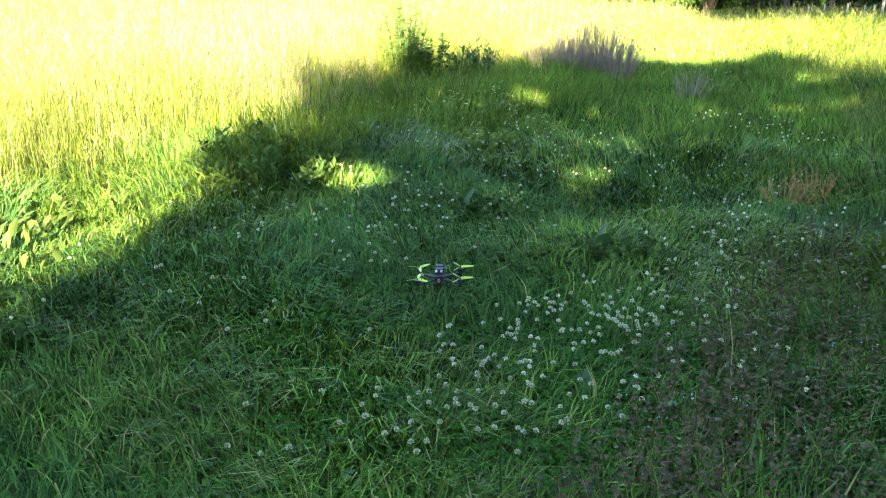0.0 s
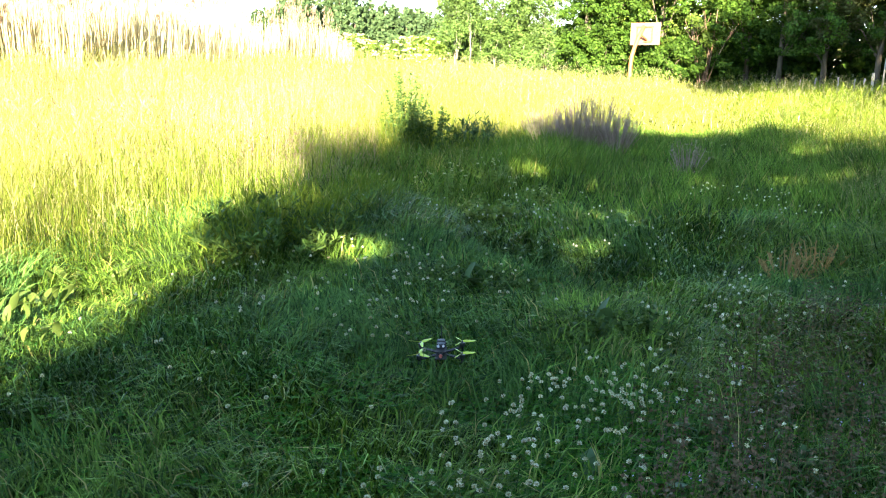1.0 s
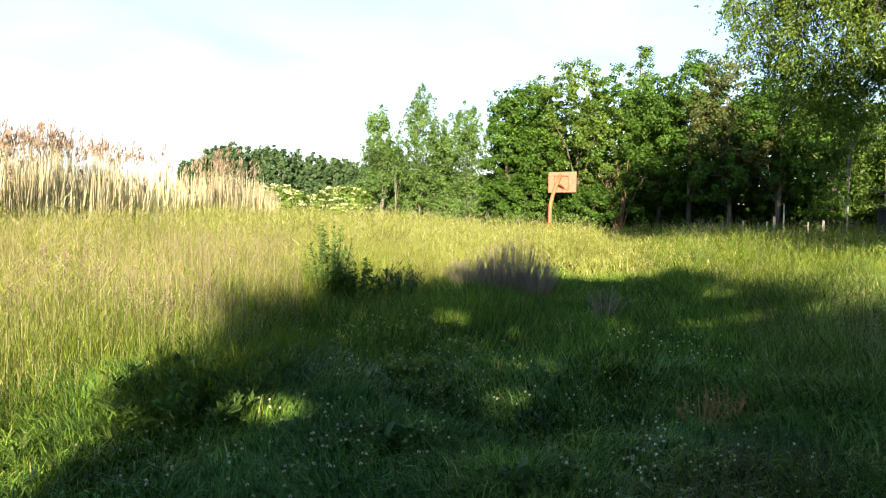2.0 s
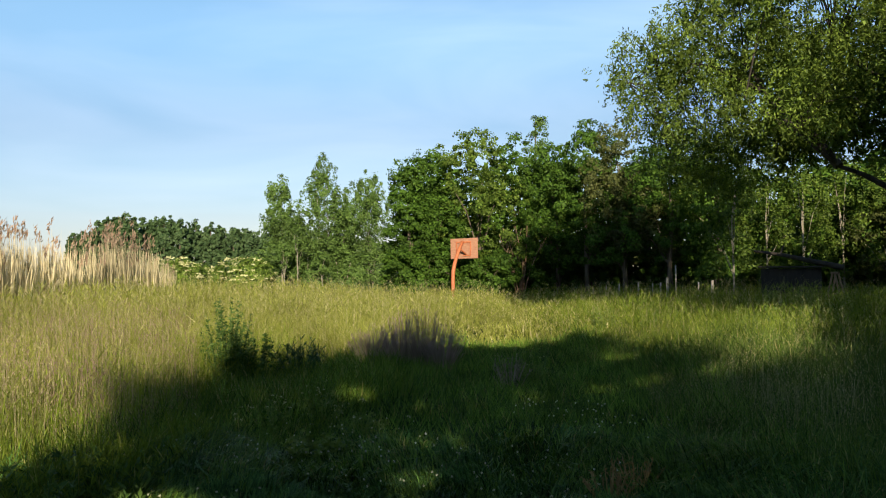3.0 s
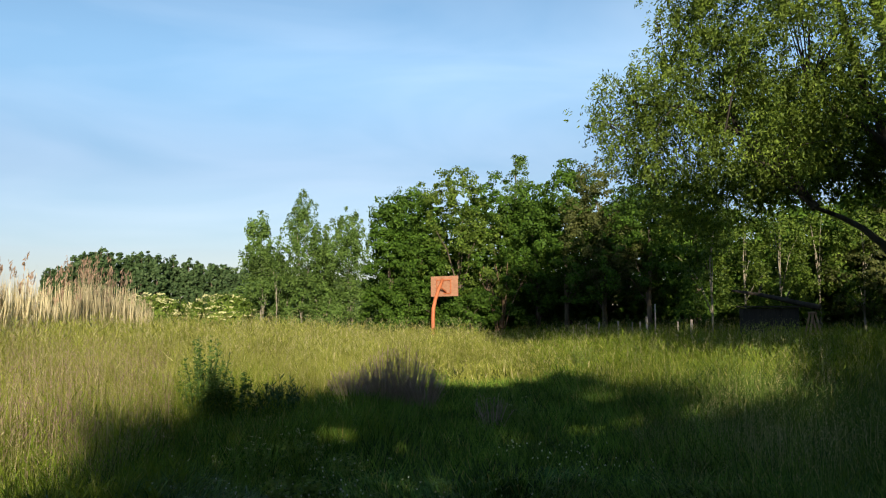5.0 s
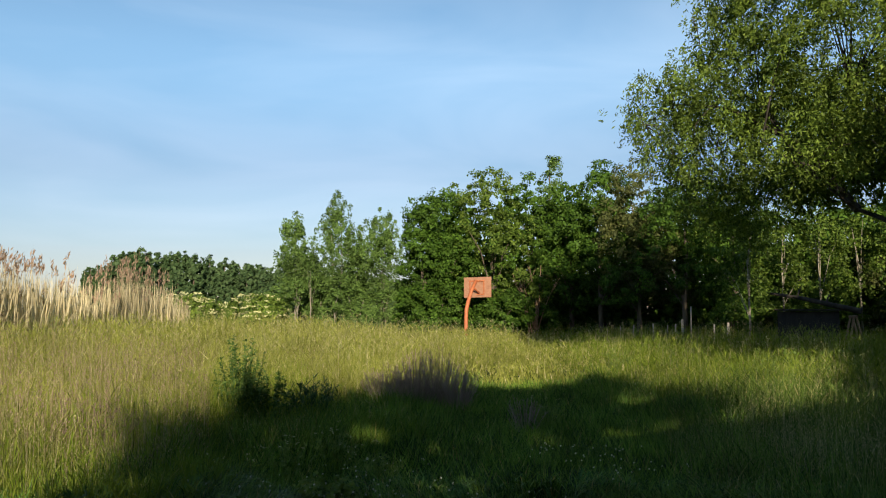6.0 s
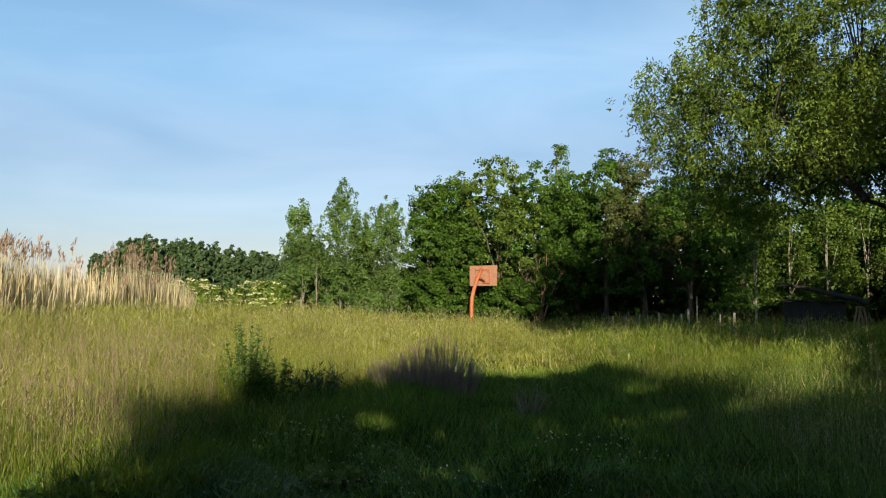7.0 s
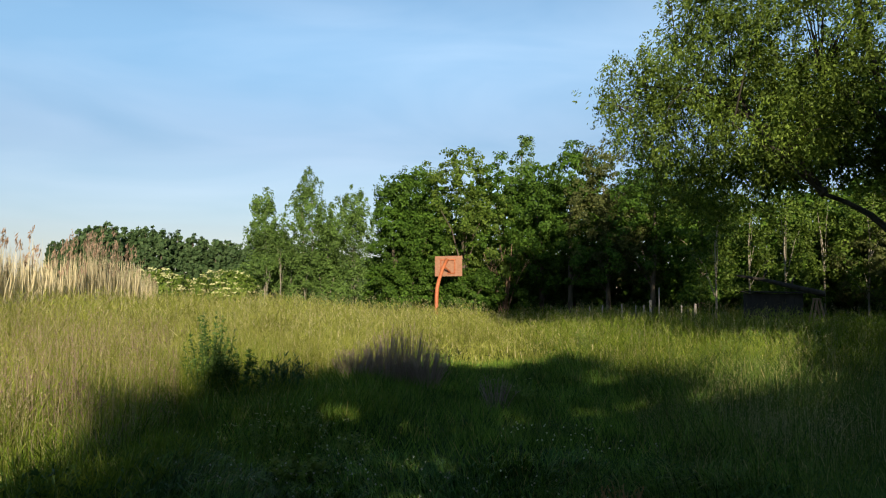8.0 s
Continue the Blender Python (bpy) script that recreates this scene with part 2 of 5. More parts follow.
def facing_leaves(centre, normal, length, width, rng, loose=0.5, hang=0.4):
    """Pointed leaves whose upper sides look along normal, more or less, tips hanging."""
    n = len(centre)
    up = normal + rng.normal(0, loose, (n, 3))
    up /= np.linalg.norm(up, axis=1)[:, None] + 1e-9
    a = rng.normal(0, 1, (n, 3)) - np.array([0, 0, hang])
    a -= up * np.sum(a * up, axis=1)[:, None]
    a /= np.linalg.norm(a, axis=1)[:, None] + 1e-9
    b = np.cross(up, a)
    a, b = a * (length * 0.5)[:, None], b * (width * 0.5)[:, None]
    v = np.stack([centre - a, centre + b - a * 0.1, centre + a, centre - b - a * 0.1], 1).reshape(-1, 3)
    return v, np.arange(n * 4).reshape(-1, 4), None


def smooth_step(a, b, x):
    t = np.clip((np.asarray(x, float) - a) / (b - a), 0, 1)
    return t * t * (3 - 2 * t)


def polar(turn, far):
    return far * math.sin(radians(turn)), far * math.cos(radians(turn))


# ---- the lie of the land ----
def ground_z(x, y):
    x, y = np.asarray(x, float), np.asarray(y, float)
    z = 0.2 * smooth_step(8, 45, y) + 0.62 * smooth_step(-2.5, -11, x) * smooth_step(5, 15, y) * (1 - smooth_step(40, 90, y))
    z = z + 0.05 * smooth_step(3.6, 5.0, y) * (1 - smooth_step(13, 17, y)) * (1 - smooth_step(2.5, 5, np.abs(x))) * np.sin(x * 2.3 + 0.6 * np.sin(y)) * np.cos(y * 1.45 + 0.9 * x)
    near = 1 - smooth_step(60, 120, np.hypot(x, y))
    z = z + near * (0.05 * np.sin(x * 1.3 + 0.7) * np.sin(y * 0.9 + 0.4) + 0.025 * np.sin(x * 3.1 + y * 2.3) + 0.03 * np.sin(y * 1.9 - x * 0.8))
    return z


def path_x(y):
    return np.interp(y, [0, 2, 4, 7, 11, 18, 30, 46], [-1.0, -1.0, -0.95, -0.5, 0.5, 0.95, 1.9, 2.6])


def left_half(y):
    return np.interp(y, [0, 3, 5, 7, 9, 12, 14, 18, 24, 46], [2.0, 2.5, 2.4, 2.5, 3.1, 3.3, 2.6, 1.0, 0.12, 0.1])


def right_half(y):
    return np.interp(y, [0, 3, 5, 8, 13, 18, 24, 46], [0.7, 1.1, 1.4, 1.5, 1.3, 0.7, 0.12, 0.1])


def grass_height(x, y):
    """How tall the growth stands: short on the mown track, tall to either side and far off."""
    d = x - path_x(y)
    left = smooth_step(0.0, 1.4, -d - left_half(y))
    right = smooth_step(0.0, 2.6, d - right_half(y))
    far = smooth_step(12, 20, y)
    tall_l = 0.60 + 0.2 * far
    tall_r = 0.32 + 0.16 * smooth_step(5, 9, y) + 0.30 * far
    rough = 0.16 * smooth_step(0.8, 2.2, -d) * smooth_step(3.5, 6, y)
    return 0.105 + 0.07 * smooth_step(5, 12, y) + 0.45 * smooth_step(18, 26, y) + (left * tall_l + right * tall_r + rough) * (1 - 0.55 * smooth_step(18, 26, y))


def view_area(rng, n, y0, y1, left=-46, right=36, power=1.0):
    """Places scattered over the wedge of ground between two distances."""
    r = np.sqrt(rng.uniform(y0 * y0, y1 * y1, n)) if power == 1.0 else y0 + (y1 - y0) * rng.uniform(0, 1, n) ** power
    a = np.radians(rng.uniform(left, right, n))
    return r * np.sin(a), r * np.cos(a)


def patchy(x, y, s, shift=0.0):
    return 0.5 + 0.25 * (np.sin(x * s + 1.3 + shift) * np.cos(y * s * 0.83 + shift * 2) + np.sin((x + y) * s * 0.61 + 2.1 * shift) * np.cos((x - 1.7 * y) * s * 0.47))


def build_ground():
    ring = np.concatenate([[0.6], np.geomspace(1.2, 2400, 130)])
    ang = np.radians(np.arange(0, 360, 2.0))
    rr, aa = np.meshgrid(ring, ang, indexing="ij")
    x, y = rr * np.sin(aa), rr * np.cos(aa)
    v = np.stack([x, y, ground_z(x, y)], 2).reshape(-1, 3)
    m = len(ang)
    i, k = np.meshgrid(np.arange(len(ring) - 1), np.arange(m), indexing="ij")
    q = np.stack([i * m + k, i * m + (k + 1) % m, (i + 1) * m + (k + 1) % m, (i + 1) * m + k], 2).reshape(-1, 4)
    c = len(v)
    v = np.concatenate([v, [[0, 0, float(ground_z(0, 0))]]])
    t = np.array([(j, (j + 1) % m, c) for j in range(m)])
    ob = put("ground", raw_mesh("ground", v, q, t), M_SOIL, smooth=True)
    tagged(ob, "dark soil and thatch under a rough grassy meadow", "ground", kind="structure")


build_ground()


def grass_object(name, x, y, height, width, lean, mat, rng, label, sink=0.01, plain=False, lift=0.0):
    base = np.stack([x, y, ground_z(x, y) - sink + lift], 1)
    v, q, t = (spikes if plain else blades)(base, height, width, lean, rng)
    ob = put(name, raw_mesh(name, v, q, t), mat)
    return tagged(ob, label, "grass", kind="stuff")


def build_grass():
    rng = np.random.default_rng(11)
    # low growth near by: a thin even sward, and tufts whose blades fall one way
    x, y = view_area(rng, 70000, 1.5, 7.5, -60, 38, 0.85)
    h = grass_height(x, y)
    keep = rng.uniform(0, 1, len(x)) < np.clip(1.25 - 1.6 * h, 0.25, 1) * (0.45 + 0.55 * smooth_step(0.3, 0.55, patchy(x, y, 2.6, 0.4)))
    x, y, h = x[keep], y[keep], np.minimum(h[keep], 0.26)
    grass_object("short_grass", x, y, h * rng.uniform(0.4, 1.3, len(x)) * (0.65 + 0.7 * patchy(x, y, 2.2, 1.9)), rng.uniform(0.0030, 0.0068, len(x)) * (0.75 + 0.13 * y),
                 rng.uniform(0.35, 1.05, len(x)), M_LAWN, rng, "short lush green grass along a trodden track in shade")
    tx, ty = view_area(rng, 5200, 1.5, 7.6, -60, 38, 0.8)
    th = grass_height(tx, ty)
    keep = (rng.uniform(0, 1, len(tx)) < np.clip(1.2 - 1.5 * th, 0.15, 1)) & (rng.uniform(0, 1, len(tx)) > 0.6 * np.exp(-((tx + 0.3) / 0.5) ** 2 - ((ty - 2.6) / 0.6) ** 2))
    tx, ty, th = tx[keep], ty[keep], np.minimum(th[keep], 0.24)
    fall = 2.4 * np.sin(tx * 1.7 + 0.8 * ty) + 1.8 * np.cos(ty * 1.3 - 0.6 * tx) + rng.normal(0, 0.5, len(tx))
    wide, lush = rng.uniform(0.02, 0.075, len(tx)), rng.uniform(0.7, 1.9, len(tx))
    blue = rng.uniform(0, 1, len(tx)) < smooth_step(0.42, 0.6, patchy(tx, ty, 1.9, 2.7)) * 0.9
    for pick, mat, label in ((~blue, M_LAWN, "tufts of lush green grass leaning over the track"), (blue, M_BLUE, "tufts of bluish-green grass leaning over the track")):
        k = np.repeat(np.nonzero(pick)[0], 26)
        off = rng.normal(0, 1, (len(k), 2)) * wide[k][:, None]
        x, y = tx[k] + off[:, 0], ty[k] + off[:, 1]
        comb = fall[k] + rng.normal(0, 0.55, len(k))
        tall = th[k] * lush[k] * rng.uniform(0.6, 1.25, len(k))
        base = np.stack([x, y, ground_z(x, y) - 0.01], 1)
        v, q, t = blades(base, tall, rng.uniform(0.0038, 0.0085, len(k)) * (0.75 + 0.12 * y), rng.uniform(0.5, 1.15, len(k)), rng, 0.35, comb)
        tagged(put("grass_tufts", raw_mesh("grass_tufts", v, q, t), mat), label, "grass", kind="stuff")
    x, y = view_area(rng, 130000, 7.5, 19)
    h = grass_height(x, y)
    keep = h < 0.45
    x, y, h = x[keep], y[keep], h[keep]
    grass_object("short_grass", x, y, h * rng.uniform(0.6, 1.5, len(x)), rng.uniform(0.007, 0.014, len(x)) * (0.6 + 0.06 * y),
                 rng.uniform(0.3, 0.9, len(x)), M_LAWN, rng, "short green grass further along the trodden track", plain=True)
    x, y = view_area(rng, 26000, 18, 50, -8, 12)
    keep = np.abs(x - path_x(y)) < right_half(y) + 0.5
    x, y = x[keep], y[keep]
    grass_object("short_grass", x, y, rng.uniform(0.15, 0.4, len(x)), rng.uniform(0.02, 0.04, len(x)), rng.uniform(0.2, 0.7, len(x)), M_TALL, rng, "worn grass along a narrow trail through the meadow")
    # rough grass all round, out of the camera's way
    r, a = 22 * rng.uniform(0.02, 1, 44000), np.radians(rng.uniform(36, 302, 44000))
    a, r = np.concatenate([a, rng.uniform(0, 2 * math.pi, 5000)]), np.concatenate([r, 1.7 * np.sqrt(rng.uniform(0.0, 1, 5000))])
    x, y = r * np.sin(a), r * np.cos(a)
    grass_object("rough_grass", x, y, rng.uniform(0.1, 0.24, len(x)) + 0.012 * r, rng.uniform(0.010, 0.018, len(x)) * (1 + 0.35 * r), rng.uniform(0.5, 1.3, len(x)), M_MID, rng, "rough green grass round the viewer's place", plain=True)
    # tall meadow
    for n, y0, y1, w0, w1 in ((70000, 2.2, 8, 0.0032, 0.006), (150000, 8, 18, 0.005, 0.010), (160000, 18, 32, 0.011, 0.021), (100000, 32, 58, 0.020, 0.038)):
        x, y = view_area(rng, n, y0, y1, -58 if y0 < 5 else -47, 36)
        h = grass_height(x, y)
        keep = h > 0.22
        x, y, h = x[keep], y[keep], h[keep]
        h = h * rng.uniform(0.5, 1.12, len(x)) * (0.7 + 0.6 * patchy(x, y, 0.9))
        high = rng.uniform(0, 1, len(x)) < (0.6 if y0 < 5 else 0.66 if y0 < 15 else 0.9)
        lift = np.where(high, h * rng.uniform(0.15, 0.88, len(x)) ** 0.8, 0.0)
        tall = np.where(high, np.minimum(h * rng.uniform(0.12, 0.34, len(x)), 0.16 if y0 < 15 else 0.13), h * (1.0 if y0 < 15 else 0.8))
        lean = np.where(high, rng.uniform(0.3, 1.4, len(x)), rng.uniform(0.05, 0.5 if y0 < 15 else 0.3, len(x)))
        wide = rng.uniform(w0, w1, len(x)) * np.where(high, 1.4, 0.7)
        # green: right of the track, in the darker colour that helps the shade
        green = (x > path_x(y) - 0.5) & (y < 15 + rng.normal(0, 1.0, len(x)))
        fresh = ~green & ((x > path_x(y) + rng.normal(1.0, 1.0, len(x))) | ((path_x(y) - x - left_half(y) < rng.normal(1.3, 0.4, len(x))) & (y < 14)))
        for pick, mat, label in ((~green & ~fresh, M_TALL, "tall yellow-green meadow grass in warm low sun"), (fresh, M_FRESH, "fresh green meadow grass in warm low sun"), (green, M_MID, "knee-high green grass beside the track, its colour darkened for the shade")):
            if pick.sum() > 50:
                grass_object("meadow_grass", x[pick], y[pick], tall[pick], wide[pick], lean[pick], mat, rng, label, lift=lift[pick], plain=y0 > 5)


build_grass()



# ---- trees ----
def crown_points(rng, blobs, clumps, per, spread, shell=0.55):
    """Leaf places: clumps strewn through and over ellipsoids (x, y, z, rx, ry, rz), leaves strewn through the clumps."""
    size = np.array([b[3] * b[4] * b[5] for b in blobs]) ** (2 / 3)
    pick = rng.choice(len(blobs), clumps, p=size / size.sum())
    b = np.array(blobs)[pick]
    d = rng.normal(0, 1, (clumps, 3))
    d /= np.linalg.norm(d, axis=1)[:, None]
    r = shell + (1 - shell) * rng.uniform(0, 1, clumps) ** 0.6
    r *= rng.uniform(0.85, 1.12, clumps)
    c = b[:, :3] + d * r[:, None] * b[:, 3:]
    s = spread * rng.uniform(0.5, 1.5, clumps)
    k = np.repeat(np.arange(clumps), per)
    off = rng.normal(0, 1, (len(k), 3)) * s[k][:, None] * np.array([1, 1, 0.7])
    return c[k] + off, d[k], c


def clumped_crown(rng, blobs, clumps, per, radius, shell, flat=0.75):
    """Leaf places and the way they look: leaves lie over round clumps, and the clumps over the crown's masses."""
    size = np.array([b[3] * b[4] * b[5] for b in blobs]) ** (2 / 3)
    b = np.array(blobs)[rng.choice(len(blobs), clumps, p=size / size.sum())]
    d = rng.normal(0, 1, (clumps, 3))
    d /= np.linalg.norm(d, axis=1)[:, None]
    r = (shell + (1 - shell) * rng.uniform(0, 1, clumps) ** 0.6) * rng.uniform(0.88, 1.1, clumps)
    c = b[:, :3] + d * r[:, None] * b[:, 3:]
    s = radius * rng.uniform(0.5, 1.4, clumps)
    k = np.repeat(np.arange(clumps), per)
    u = rng.normal(0, 1, (len(k), 3)) + d[k] * 0.7 + np.array([0, 0, 0.25])
    u /= np.linalg.norm(u, axis=1)[:, None]
    p = c[k] + u * (s[k] * rng.uniform(0.45, 1.1, len(k)))[:, None] * np.array([1, 1, flat])
    return p, u * 0.8 + d[k] * 0.4 + np.array([0, 0, 0.25]), c


def build_tree(name, x, y, blobs, trunk_top, trunk_r, mat, label, rng, clumps=260, per=45, spread=0.35, leaf=0.2, slim=0.6,
               bark=None, limbs=5, category="tree", group="", floor=0.15, hang=0.4, stems=1, shell=0.75, loose=0.5, flat=0.75):
    """A tree: tapered trunk, limbs into the crown, and a crown of many leaves. Blobs are given about its foot."""
    z = float(ground_z(x, y))
    ob = thing(name, x, y, z, label, category, group)
    pts, out, centres = clumped_crown(rng, blobs, clumps, per, spread * 1.6, shell, flat)
    keep = pts[:, 2] > floor
    pts, out = pts[keep], out[keep]
    n = len(pts)
    size = leaf * rng.uniform(0.6, 1.3, n)
    v, q, _ = facing_leaves(pts, out, size, size * slim, rng, loose, hang)
    put("crown", raw_mesh("crown", v, q), mat, ob)
    pieces = []
    for s in range(stems):
        ox, oy = (0, 0) if stems == 1 else rng.normal(0, 0.35, 2)
        line = [(ox, oy, -0.15), (ox * 1.1, oy, trunk_top * 0.3), (ox * 1.2 + rng.normal(0, 0.1), oy + rng.normal(0, 0.1), trunk_top * 0.65), (ox * 1.3 + rng.normal(0, 0.2), oy, trunk_top)]
        pieces.append(tube(line, [trunk_r * 1.25, trunk_r, trunk_r * 0.7, trunk_r * 0.2]))
    put("trunk", raw_mesh("trunk", *join(pieces)), bark or M_BARK, ob, smooth=True)
    for c in centres[rng.choice(len(centres), limbs, replace=False)]:
        h = min(max(c[2] * rng.uniform(0.35, 0.6), 0.3), trunk_top * 0.9)
        a = Vector((0, 0, h))
        e = Vector(c)
        m = a.lerp(e, 0.5) + Vector((0, 0, 0.15 * (e - a).length))
        put("limb", raw_mesh("limb", *tube([a, m, e], [trunk_r * 0.45, trunk_r * 0.28, trunk_r * 0.08], 5)), bark or M_BARK, ob, smooth=True)
    return ob


def broad(top, r, rng, low=0.2):
    """Blobs of an uneven broad crown that reaches down to low."""
    blobs = [(0, 0, top * 0.42, r * 0.8, r * 0.8, top * 0.36), (0, 0, top * 0.70, r * 0.62, r * 0.62, top * 0.24)]
    for i in range(12):
        s = i / 11
        rad = r * rng.uniform(0.34, 0.58) * (1.1 - 0.3 * s)
        a = rng.uniform(0, 2 * math.pi)
        out = r * (1.0 - 0.65 * s ** 1.6) * rng.uniform(0.55, 0.95)
        z = low + rad + (top - low - 2.0 * rad) * min(1.0, s * rng.uniform(0.9, 1.08))
        blobs.append((out * math.cos(a), out * math.sin(a), z, rad, rad, rad * rng.uniform(0.8, 1.2)))
    blobs.append((rng.normal(0, 0.3), 0, top - 0.5, r * 0.3, r * 0.3, 0.6))
    return blobs


def spires(top, r, rng, low=0.08, tips=3):
    """Blobs of a slender poplar: a full column that ends in several upright points."""
    blobs = []
    for i in range(11):
        t = i / 10
        w = r * (0.72 - 0.50 * max(0.0, t - 0.35) ** 1.3) * rng.uniform(0.8, 1.15)
        blobs.append((rng.normal(0, 0.12 * r), rng.normal(0, 0.12 * r), top * (low + 0.06 + (0.80 - low) * t), w, w, top * rng.uniform(0.07, 0.10)))
    for i in range(tips):
        a = 2 * math.pi * i / tips + rng.uniform(-0.5, 0.5)
        long = top * rng.uniform(0.12, 0.17)
        out = r * (0.0 if i == 0 else rng.uniform(0.4, 0.65))
        blobs.append((out * math.cos(a), out * math.sin(a), top * (1.0 if i == 0 else rng.uniform(0.84, 0.95)) - long, r * 0.2, r * 0.2, long))
    for i in range(5):
        a, h = rng.uniform(0, 2 * math.pi), rng.uniform(low + 0.15, 0.7)
        blobs.append((r * 0.7 * math.cos(a), r * 0.7 * math.sin(a), top * h, r * 0.34, r * 0.34, top * 0.09))
    return blobs


def build_thicket():
    rng = np.random.default_rng(5)
    rows = [
        (-4.1, 51, 8.9, 1.55, M_LEAF, "dense mid-green tree in sun at the end of a thicket"),
        (-2.8, 53, 9.8, 2.3, M_LEAF, "dense mid-green leafy tree behind the basketball hoop"),
        (0.7, 53, 11.2, 2.9, M_LEAF_Y, "tall yellow-green tree with a feathery top behind the hoop"),
        (3.4, 54, 10.7, 2.6, M_LEAF, "tall leafy green tree in a thicket"),
        (6.2, 53, 10.0, 2.4, M_LEAF, "dense green tree in the thicket edge"),
        (8.2, 51, 11.0, 2.5, M_LEAF, "tall dark green tree in the thicket"),
        (10.8, 50, 10.8, 2.4, M_LEAF_B, "brownish-green sparse tree in the thicket"),
        (13.8, 48, 10.5, 2.7, M_LEAF, "tall dark green tree beside the willow"),
        (17.0, 49, 9.0, 2.6, M_LEAF, "shaded green tree behind birches"),
        (31.0, 46, 9.5, 3.0, M_LEAF_B, "leafy tree seen past the willow limb"),
        (35.5, 44, 9.5, 3.0, M_LEAF, "green tree at the edge of the wood"),
    ]
    for turn, far, top, r, mat, label in rows:
        x, y = polar(turn, far)
        low = np.interp(turn, [2, 5, 8, 16, 18], [0.2, 0.3, 2.2, 2.3, 0.6])
        build_tree("thicket_tree", x, y, broad(top, r * 1.2, rng, low), top * 0.7, 0.14, mat, label, rng, 370, 56, 0.25, 0.175, 0.64, group="thicket trees", shell=0.85, floor=low)
    x, y = polar(4.8, 62)
    build_tree("poplar", x, y, [(0, 0, 8, 1.1, 1.1, 6.0), (0.5, 0, 12.2, 0.45, 0.45, 1.6)], 13.5, 0.15, M_LEAF_G, "slim poplar tip rising behind the thicket", rng, 120, 45, 0.25, 0.2)
    # lower bushes along the foot of the thicket
    for turn, far, top, r in ((-4.7, 49, 3.4, 1.2), (-3.0, 49.5, 3.8, 1.9), (-0.8, 50, 3.4, 1.7), (1.4, 49, 3.2, 1.7), (16.9, 46, 2.6, 1.2)):
        x, y = polar(turn, far)
        build_tree("hedge_shrub", x, y, [(0, 0, top * 0.48, r, r * 0.8, top * 0.5), (r * 0.4, 0, top * 0.6, r * 0.6, r * 0.6, top * 0.35)], top * 0.7, 0.06, M_LEAF,
                   "dense green shrub at the foot of the thicket", rng, 110, 60, 0.22, 0.17, category="shrub", group="hedge shrubs")
    # slim pale-stemmed trees in the gap under the willow
    for turn, far, top, r in ((17.9, 42, 7.5, 1.2), (20.0, 45, 7.5, 1.5), (22.2, 44, 7.0, 1.3), (24.5, 46, 7.2, 1.4), (27.0, 45, 7.0, 1.6)):
        x, y = polar(turn, far)
        build_tree("birch", x, y, [(0, 0, top * 0.55, r, r, top * 0.42), (0.3, 0, top * 0.8, r * 0.6, r * 0.6, top * 0.18)], top * 0.85, 0.05, M_LEAF_Y,
                   "slim pale-stemmed birch with sparse sunlit leaves", rng, 150, 26, 0.26, 0.15, bark=M_PALEBARK, group="birches")


build_thicket()


def build_bare_shrub():
    """Bare forked brown stems in a hollow of the thicket."""
    rng = np.random.default_rng(41)
    for turn, far in ((3.5, 51.0),):
        x, y = polar(turn, far)
        ob = thing("bare_shrub", x, y, float(ground_z(x, y)), "shrub of bare forked brown stems in a hollow of the thicket", "shrub", "bare shrubs")
        for i in range(9):
            a, lean, h = rng.uniform(0, 2 * math.pi), rng.uniform(0.1, 0.35), rng.uniform(3.8, 5.4)
            foot = Vector((rng.normal(0, 0.15), rng.normal(0, 0.15), -0.1))
            way = Vector((math.cos(a) * lean, math.sin(a) * lean, 1.0))
            mid, tip = foot + way * h * 0.5, foot + way * h * 0.95 + Vector((rng.normal(0, 0.25), rng.normal(0, 0.25), 0))
            stem = put("stem", raw_mesh("stem", *tube([foot, mid, tip], [0.05, 0.035, 0.012], 5)), M_DRYBARK, ob, smooth=True)
            twigs = []
            for k in range(4):
                p = foot.lerp(mid, 0.8).lerp(tip, rng.uniform(0.1, 0.8))
                e = p + Vector((rng.normal(0, 0.5), rng.normal(0, 0.5), rng.uniform(0.3, 0.9)))
                twigs.append(tube([p, e], [0.018, 0.006], 4))
            tagged(put("twigwork", raw_mesh("twigwork", *join(twigs)), M_DRYBARK, stem), kind="stuff")


build_bare_shrub()


